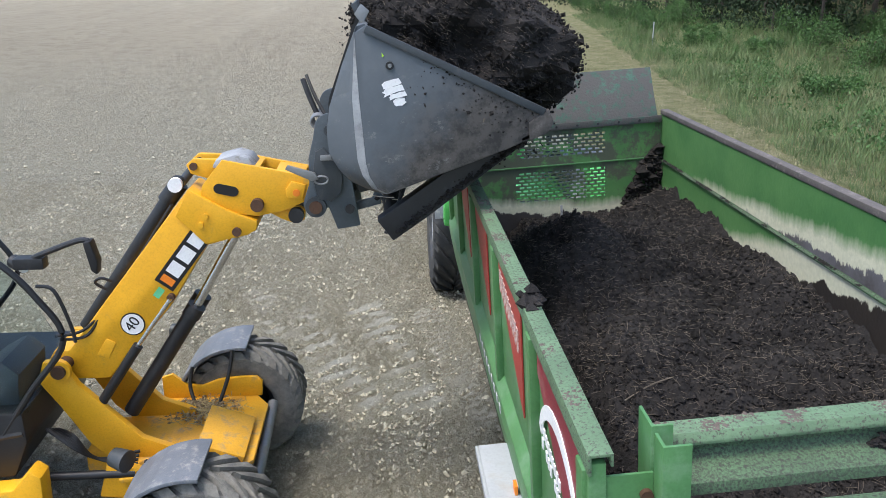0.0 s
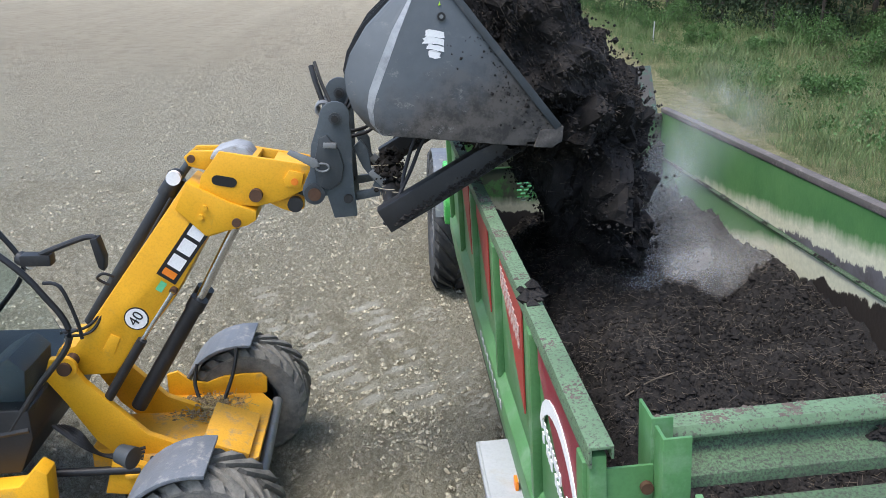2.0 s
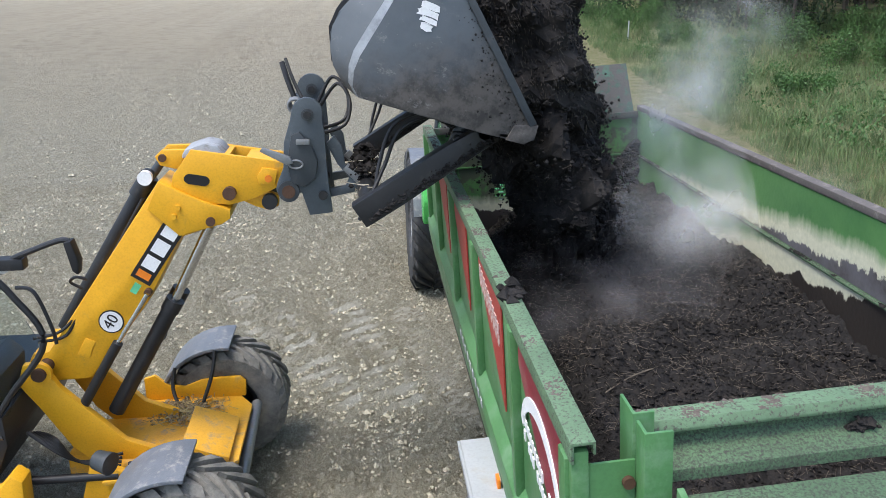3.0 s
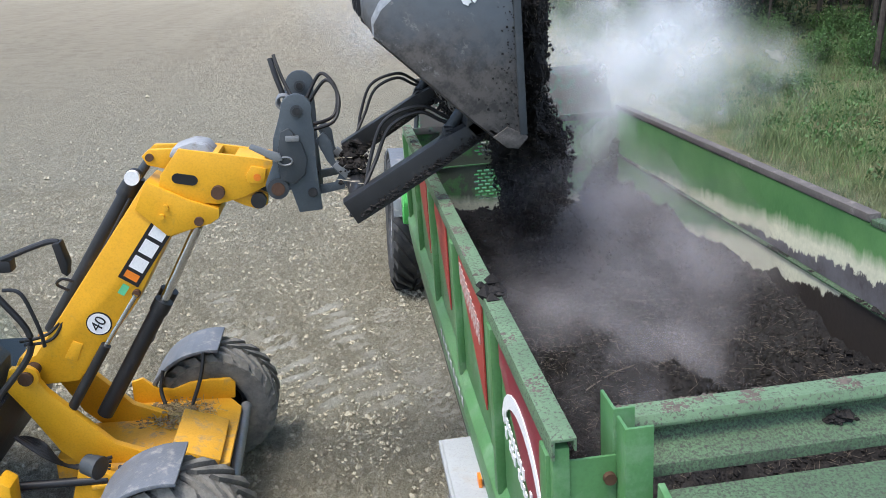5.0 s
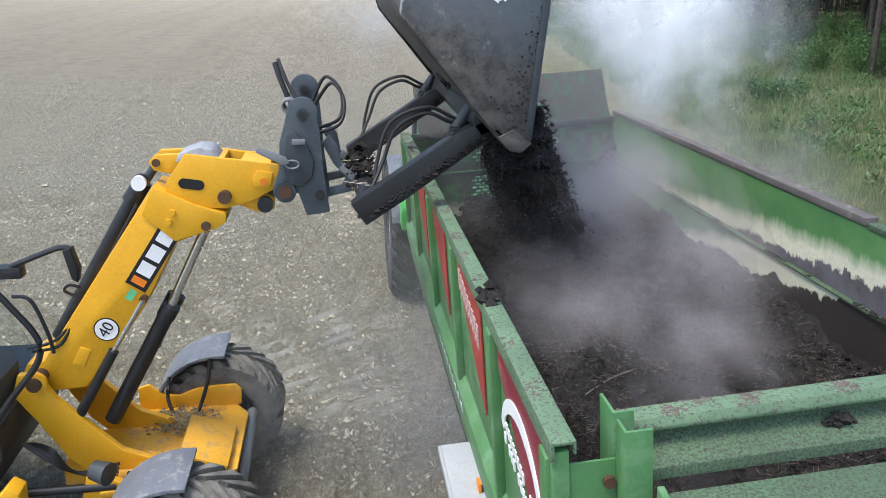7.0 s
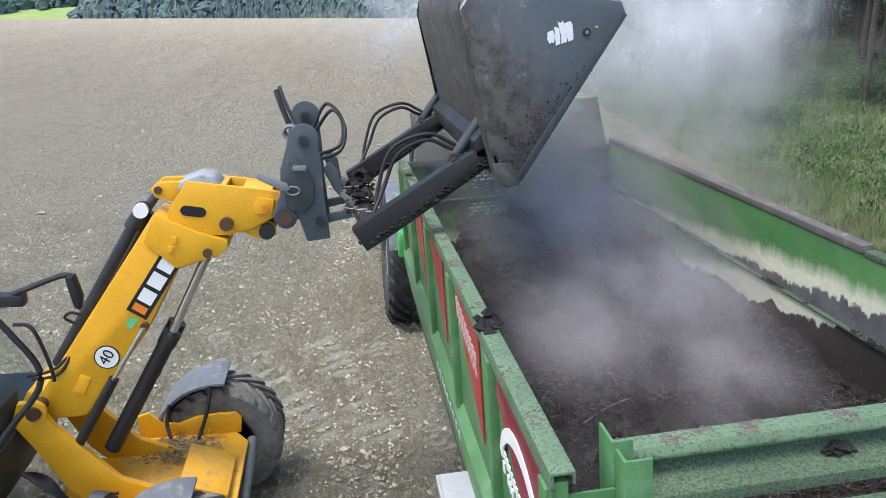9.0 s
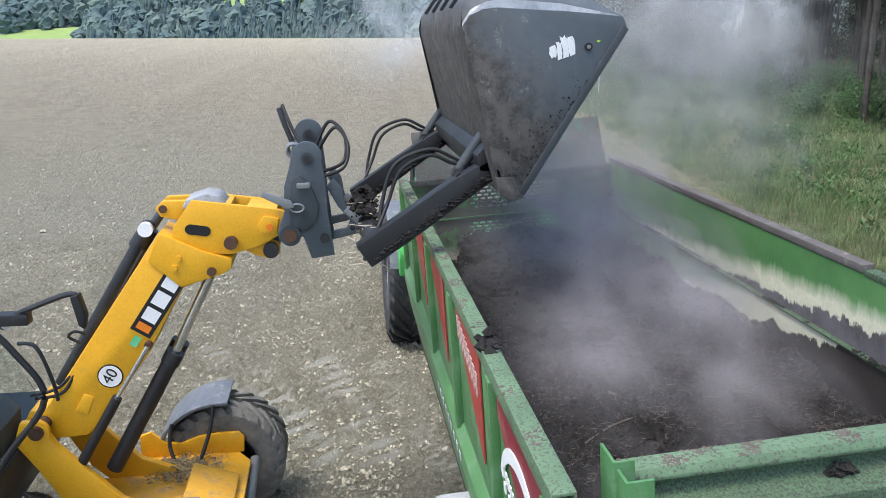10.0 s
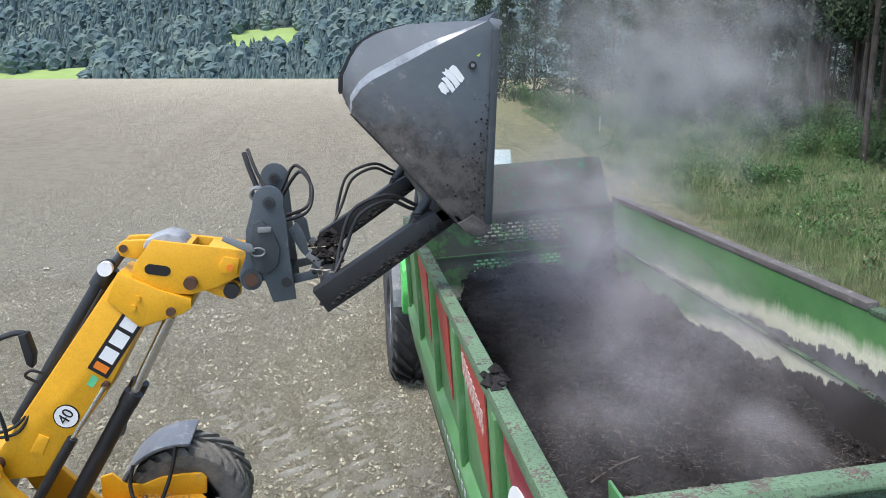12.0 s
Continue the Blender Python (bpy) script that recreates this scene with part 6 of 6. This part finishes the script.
def conifer(seed, h, low):
    """A spruce or pine: tapered trunk, drooping limbs and a ragged needle crown from low upwards."""
    rng = random.Random(seed)
    t = empty("tree", (0, 0, 0))
    part("trunk", tube([(0, 0, 0), (0.05, 0.02, h * 0.4), (-0.04, 0.05, h)], 0.0075 * h, 8), bark, t, "brown straight trunk", origin=(0, 0, 0))
    blobs = []
    for k in range(26):
        u = k / 25
        z = low + (h - low) * u
        r = (h * 0.22) * (1 - u) ** 0.8 + 0.25
        for _ in range(5):
            a = rng.random() * 6.28
            tip = (r * math.cos(a), r * math.sin(a), z - 0.12 * r)
            blobs.append(((tip[0] * 0.6, tip[1] * 0.6, tip[2]), (r * 0.45, r * 0.45, 0.22 + 0.1 * r)))
    V, F = leaf_cloud(rng, 8000, blobs, 0.12)
    raw("crown", V, F, leaf_dark, t, "dark green needle crown")
    bm = bmesh.new()
    for k in range(10):
        a, z = rng.random() * 6.28, low + (h - low) * 0.08 * k
        tube([(0, 0, z), (h * 0.1 * math.cos(a), h * 0.1 * math.sin(a), z - 0.1)], 0.03, 5, bm, 2)
    part("limbs", bm, bark, t, "bare lower limbs", origin=(0, 0, 0))
    return t


def shrub(seed, w, h):
    rng = random.Random(seed)
    t = empty("shrub", (0, 0, 0))
    bm = bmesh.new()
    blobs = []
    for k in range(14):
        a, r = rng.random() * 6.28, w * rng.random() ** 0.6
        top = (r * math.cos(a), r * math.sin(a), h * rng.uniform(0.45, 1.0) * (1 - 0.4 * r / w))
        tube([(0.1 * math.cos(a), 0.1 * math.sin(a), 0), (top[0] * 0.6, top[1] * 0.6, top[2] * 0.6), top], 0.012, 5, bm, 3)
        blobs += [(top, (0.3 * w, 0.3 * w, 0.22 * h)), ((top[0] * 0.7, top[1] * 0.7, top[2] * 0.55), (0.3 * w, 0.3 * w, 0.3 * h))]
    part("stems", bm, bark, t, origin=(0, 0, 0))
    raw("leaves", *leaf_cloud(rng, 3200, blobs, 0.05), leaf_green, t)
    return t


def build_wood():
    protos = [conifer(101, 15, 1.0), conifer(102, 13, 0.6), conifer(103, 17, 6.5), conifer(104, 18, 8.0)]
    labels = ["dark spruce with branches down to the ground", "dark spruce with branches down to the ground", "tall pine with a bare trunk at the wood's edge", "tall pine with a bare trunk at the wood's edge"]
    rng = random.Random(110)
    used = set()
    spots = []
    for k in range(62):
        y = 26 + 90 * rng.random() ** 0.9
        u = rng.random()
        x = 21 + 0.30 * (y - 26) * 0.55 + 24 * u
        if 0.45 < x / (y + 2.3) < 0.80:
            spots.append((x, y, 2 + k % 2))
            continue
        spots.append((x, y, 0 if y > 48 and u < 0.5 else rng.choice((0, 1)) if x < 40 and y < 60 else rng.randrange(4)))
    spots += [(21.5, 62, 0), (23.5, 56, 1), (24.5, 50, 0), (20.5, 70, 1), (19.5, 80, 0), (25.5, 46, 1), (19, 92, 1), (18.6, 104, 0), (46, 62, 2), (49, 64, 3), (53, 64, 2), (44, 68, 3), (33, 47, 3), (40, 49, 2), (31.5, 49, 2), (36, 52, 3), (29, 52, 2), (38.5, 56, 3)]
    spots += [(36 + 4.2 * k + rng.uniform(-1.5, 1.5), 84 - 1.6 * k + rng.uniform(-4, 4), k % 2) for k in range(12)]
    spots += [(40 + 4.2 * k + rng.uniform(-1.5, 1.5), 98 - 1.6 * k + rng.uniform(-4, 4), k % 2) for k in range(12)]
    for x, y, k in spots:
        m = pose(x, y, land(x, y) - 0.05, 0, 0, rng.random() * 360)
        if k in used:
            ob = copy_thing(protos[k], m)
        else:
            ob = protos[k]
            ob.matrix_basis = m
            used.add(k)
        tagged(ob, labels[k], "tree", "trees of the wood's edge")
    bushes = [shrub(121, 1.5, 2.2), shrub(122, 1.0, 1.2)]
    used = set()
    for x, y, k in ((20.5, 33, 0), (22.5, 31, 0), (24.5, 33, 1), (17.5, 44, 1), (16.6, 50, 0), (16.8, 58, 0), (19, 48, 1), (17.4, 66, 0), (15.5, 26, 1), (27, 30, 0), (29, 33, 0), (18, 75, 0), (19, 85, 0), (19.4, 40, 1), (25, 27, 1), (31, 36, 0), (22, 40, 0), (27, 38, 0), (28.5, 44, 0), (30.5, 46, 0), (24, 46, 0), (26.5, 48, 0), (33, 44, 0), (36, 47, 0), (20, 54, 0), (21, 60, 0)):
        m = pose(x, y, land(x, y), 0, 0, rng.random() * 360)
        if k in used:
            ob = copy_thing(bushes[k], m)
        else:
            ob = bushes[k]
            ob.matrix_basis = m
            used.add(k)
        tagged(ob, ("tall leafy green shrub at the wood's edge", "low green bush in the tall grass")[k], "shrub", "shrubs along the verge")
    # stacked logs and a marker stake
    pile = empty("wood_pile", (31.5, 35.5, land(31.5, 35.5)))
    tagged(pile, "grey stack of cut logs lying at the wood's edge", "wood pile")
    lg = random.Random(130)
    for row in range(5):
        for k in range(11 - row):
            x, z = 29.6 + 0.33 * k + 0.17 * row, land(31.5, 35.5) + 0.17 + 0.29 * row
            part("log", cyl((x, 34.6, z), (x + lg.gauss(0, 0.03), 37.0, z), 0.165 * lg.uniform(0.8, 1.05), 9), bark, pile)
    st = part("marker_stake", cyl((15.0, 45, land(15, 45)), (15.0, 45, land(15, 45) + 1.3), 0.035, 8), light_grey, None)
    tagged(st, "thin pale marker stake in the verge", "stake")
    # dark floor of the wood behind the first trees
    V, F = [], []
    for j in range(24):
        for i in range(20):
            x, y = 19 + 0.16 * (j * 6) + 5.0 * i, 26 + 6.0 * j
            V.append((x, y, land(x, y) + 0.06 + 0.05 * noise.noise((x, y, 0))))
    for j in range(23):
        for i in range(19):
            F.append((j * 20 + i, j * 20 + i + 1, (j + 1) * 20 + i + 1, (j + 1) * 20 + i))
    tagged(raw("forest_floor", V, F, surface("needle_litter", (0.07, 0.065, 0.035), 0.95, vary=0.5, scale=0.6, dirt=(0.10, 0.14, 0.04), dirt_from=0.5, dirt_to=0.65, dirt_scale=0.5, spec=0.1), smooth=True), "brown and green forest floor", "ground", kind="structure")


build_grass()
build_wood()
build_clods()


# ---- movement ----
TIMES = (0, 0.5, 1, 1.5, 2, 2.5, 3, 5, 5.5, 6, 6.5, 7, 9, 9.5, 10, 10.5, 11, 11.5, 12)
SHIFT = (0, 0.032, 0.040, 0.037, 0.032, 0.028, 0.034, 0.124, 0.144, 0.167, 0.186, 0.195, 0.228, 0.237, 0.254, 0.250, 0.181, 0.068, -0.098)
LIFT = (0, 0.1, 0.6, 1.1, 2.0, 2.45, 2.85, 3.15, 3.25, 3.3, 3.5, 3.6, 3.75, 3.85, 3.8, 3.45, 2.75, 3.1, 3.3)
HOOK_X = (-1.187, -1.159, -1.162, -1.179, -1.202, -1.214, -1.222, -1.139, -1.122, -1.099, -1.086, -1.076, -1.054, -1.048, -1.029, -1.024, -1.072, -1.192, -1.356)
HOOK_Z = (2.717, 2.725, 2.747, 2.774, 2.798, 2.818, 2.822, 2.842, 2.845, 2.846, 2.851, 2.862, 2.873, 2.879, 2.885, 2.874, 2.846, 2.845, 2.843)
TILT = (2.7, 1.9, -0.4, -2.0, -1.8, -1.8, -1.0, -0.9, -0.6, -0.3, -0.2, -0.1, -0.1, 0.4, 0.8, 0.0, -0.2, -0.2, 0.6)
FLOOR = (16.2, 10.5, 3.8, -2.8, -9.2, -15.6, -21.2, -44.4, -49, -51.5, -52.5, -55.5, -81.3, -81.8, -81, -77.2, -69.2, -59.9, -50.9)


def at_time(t, row):
    return float(np.interp(t, TIMES, row))


def tool_pose(t):
    return pose(at_time(t, HOOK_X), HOOK[1], at_time(t, HOOK_Z), 0, -at_time(t, TILT), 0)


def bucket_local(t):
    return pose(BPIV[0] - HOOK[0] - 0.012, 0, BPIV[2] - HOOK[2] + 0.03, 0, -(at_time(t, FLOOR) - at_time(t, TILT)), 0) @ pose(0.02, 0, -0.04)


def bucket_pose(t):
    return tool_pose(t) @ bucket_local(t)


def motions():
    walk(loader, [(t, pose(-2.13 + s, 4.08, 0)) for t, s in zip(TIMES, SHIFT)])
    off = Vector(PIVOT) - Vector((-2.13, 4.08, 0))
    walk(boom, [(t, pose(off.x, off.y, off.z, 0, -a, 0)) for t, a in zip(TIMES, LIFT)])
    walk(attachment, [(t, tool_pose(t)) for t in TIMES])
    walk(bucket, [(t, bucket_local(t)) for t in TIMES])
    # the load lies in the bucket, creeps to the lip and goes over it
    rows = []
    for t, sx in ((0, 0.05), (0.5, 0.06), (1, 0.08), (1.5, 0.12), (2, 0.17), (2.5, 0.20), (3, 0.24), (3.2, 0.26)):
        rows.append((t, bucket_pose(t) @ pose(-0.16 + sx * 0.80, 0, 0.62 - sx * 0.45, 0, 46, 0)))
    rows += [(3.6, bucket_pose(3.6) @ pose(0.25, 0, 0.42, 0, 50, 0)), (4.0, pose(0.95, 4.0, 2.75, 0, 40, 0)), (4.5, pose(1.15, 4.0, 1.64, 0, 8, 0)), (12, pose(1.15, 4.0, 1.58, 0, 4, 0))]
    walk(load, rows)
    # what clings to the bucket thins out and is the last to go
    rows = [(t, bucket_pose(t) @ pose(x, 0, z, 0, 46, 0)) for t, x, z in ((0, -0.34, 0.46), (3, -0.24, 0.54), (5, -0.19, 0.60), (6, -0.28, 0.55), (7, -0.45, 0.50), (7.3, -0.40, 0.46))]
    rows += [(7.7, pose(0.80, 4.0, 2.9, 0, 60, 0)), (8.2, pose(1.15, 4.0, 1.62, 0, 8, 0)), (12, pose(1.15, 4.0, 1.58, 0, 4, 0))]
    walk(remnant, rows)
    walk(mound, [(t, pose(1.02, 4.0, z, 0, -4, 0)) for t, z in ((0, 1.80), (1.2, 1.82), (3, 1.98), (5, 2.08), (7, 2.14), (9, 2.18), (12, 2.2))])
    walk(front_mound, [(t, pose(1.12, 5.0, z, -4, 0, 0)) for t, z in ((0, 1.15), (1.5, 1.2), (3, 1.5), (5, 1.75), (7, 1.95), (9, 2.04), (12, 2.06))])
    # the curtain: piece after piece leaves the lip and drops into the heap
    for k, ob in enumerate(falling):
        t0 = 0.42 + 0.215 * k if k < 30 else (9.1 if k == 30 else 10.1)
        rng = random.Random(200 + k)
        w = 0.9 if k < 12 else 0.78
        near = 0.14 if k < 14 else 0.09 if k < 24 else 0.04
        out = rng.uniform(-0.02, 0.30) if k < 8 else rng.uniform(-0.12, 0.08) if k < 14 else rng.uniform(-0.14, 0.04)
        rows = [(t, bucket_pose(t) @ pose(-0.36, rng.uniform(-0.05, 0.05), 0.40, 0, -40, 0)) for t in (0, 1, 2, 3, 4, 5, 6, 7, 8, 9) if t < t0 - 0.3]
        lip = bucket_pose(t0 + 0.1) @ Vector((0.16, 0, 0.22))
        rows += [(t0 - 0.05, bucket_pose(t0) @ pose(-0.22, 0, 0.42, 0, -36, 0)),
                 (t0 + 0.18, pose(lip.x + near + out, 4.05, lip.z + 0.02, 0, rng.uniform(-15, 15), 0)),
                 (t0 + 0.40 * w + 0.10, pose(lip.x + 0.16 + 2 * near + out, 4.0, lip.z - 0.42, 0, rng.uniform(-12, 12), rng.uniform(-6, 6))),
                 (t0 + 0.70 * w + 0.12, pose(lip.x + 0.22 + 2 * near + out, 4.0, lip.z - 1.00, 0, rng.uniform(-12, 12), rng.uniform(-6, 6))),
                 (t0 + 0.95 * w + 0.15, pose(1.1, 4.0, 1.66, 0, 0, 0)), (12, pose(1.1, 4.0, 1.62, 0, 0, 0))]
        walk(ob, rows)
    # steam: each cloud waits out of view below ground until the manure is turned over, then rises and drifts off
    deep = -2.5
    tracks = (
        (1.3, (1.6, 4.2, 2.2), (2.2, (1.75, 4.4, 2.9)), (3.0, (2.2, 4.8, 3.5)), (5.0, (2.9, 6.0, 4.2)), (8, (6, 9, 5.5)), (12, (14, 14, 8))),
        (1.9, (1.5, 3.6, 2.0), (2.6, (1.75, 3.5, 2.45)), (3.2, (1.9, 3.6, 2.7)), (5.2, (2.5, 5.2, 3.7)), (7.0, (3.2, 6.4, 4.4)), (12, (9, 12, 6.5))),
        (3.4, (1.5, 4.4, 1.8), (4.8, (2.3, 6.0, 3.6)), (5.5, (2.5, 6.3, 3.9)), (7.0, (3.0, 6.6, 4.1)), (9.5, (6.5, 10, 5.6)), (12, (13, 18, 9))),
        (4.2, (1.4, 4.4, 1.8), (5.0, (2.2, 5.8, 3.2)), (6.5, (2.7, 6.2, 3.6)), (7.2, (3.0, 6.4, 3.8)), (10, (5.5, 9.5, 5.0)), (12, (10, 15, 7.5))),
        (2.8, (1.0, 3.4, 1.4), (4.2, (1.2, 3.2, 2.3)), (6.0, (1.3, 3.0, 2.4)), (9.0, (1.2, 2.9, 2.4)), (12, (1.4, 2.9, 2.4))),
        (3.6, (1.0, 4.0, 1.4), (4.8, (1.2, 4.2, 2.45)), (7.0, (1.3, 4.4, 2.6)), (9.5, (1.3, 4.2, 2.5)), (12, (1.5, 4.0, 2.5))),
        (4.0, (1.2, 2.4, 1.3), (5.5, (1.4, 2.3, 2.2)), (8.0, (1.5, 2.2, 2.3)), (12, (1.6, 2.0, 2.3))),
        (6.5, (1.5, 4.5, 1.5), (9.0, (2.4, 6.8, 3.6)), (10.5, (2.6, 7.6, 4.1)), (12, (2.4, 8.2, 4.4))),
        (3.5, (0.4, 5.0, 1.6), (4.8, (-0.2, 6.2, 3.9)), (7.0, (-0.1, 6.4, 4.1)), (9.5, (0.0, 6.6, 4.2)), (10.5, (0.0, 6.8, 4.4)), (11.2, (0.3, 7.5, 5.0)), (12, (0.8, 8.5, 6.0))),
        (7.0, (1.5, 4.5, 1.2), (9.0, (4.0, 8.5, 3.8)), (10.5, (5.0, 10, 4.2)), (12, (4.8, 10.5, 4.2))),
        (7.3, (1.4, 4.0, 1.2), (8.8, (2.8, 6.5, 3.9)), (9.5, (3.9, 7.8, 4.7)), (10.5, (5.5, 10, 6.0)), (12, (10, 17, 9.5))),
        (5.2, (0.9, 4.6, 1.3), (6.5, (1.2, 4.8, 2.5)), (9, (1.4, 5.0, 2.6)), (12, (1.5, 5.0, 2.7))),
        (7.2, (1.3, 4.4, 1.2), (8.8, (1.5, 5.6, 3.0)), (10.5, (1.9, 5.9, 3.2)), (12, (2.2, 6.2, 3.3))),
        (7.4, (1.5, 3.6, 1.2), (9.0, (2.2, 4.8, 2.7)), (10.5, (2.8, 5.8, 3.3)), (12, (3.4, 7.0, 3.8))),
        (7.4, (1.1, 3.0, 1.2), (8.8, (1.2, 3.2, 2.5)), (10.5, (1.3, 3.4, 2.6)), (12, (1.4, 3.6, 2.6))),
        (7.6, (1.1, 4.2, 1.2), (9.0, (1.1, 4.6, 2.7)), (10.5, (1.2, 4.9, 2.8)), (12, (1.3, 5.0, 2.9))),
        (6.9, (1.6, 4.8, 0.6), (8.8, (5.2, 11, 5.2)), (10.5, (6.2, 13, 5.6)), (12, (5.6, 14, 5.2))),
        (7.1, (1.6, 5.0, 0.6), (9.0, (3.6, 10, 3.8)), (10.5, (4.4, 12, 4.6)), (12, (8.0, 15, 5.4))),
        (5.2, (1.8, 5.6, 1.6), (6.2, (2.4, 6.6, 3.6)), (7.0, (2.9, 7.2, 4.5)), (8.8, (4.0, 9.0, 5.2)), (12, (11, 17, 9))))
    for k, (ob, (t0, first, *rest)) in enumerate(zip(steam, tracks)):
        rows = [(0, pose(first[0], first[1], deep)), (t0 - 0.3, pose(first[0], first[1], deep)), (t0, pose(*first))]
        rows += [(t, pose(*p, 0, 0, 4.0 * (t - t0))) for t, p in rest]
        walk(ob, rows)


motions()
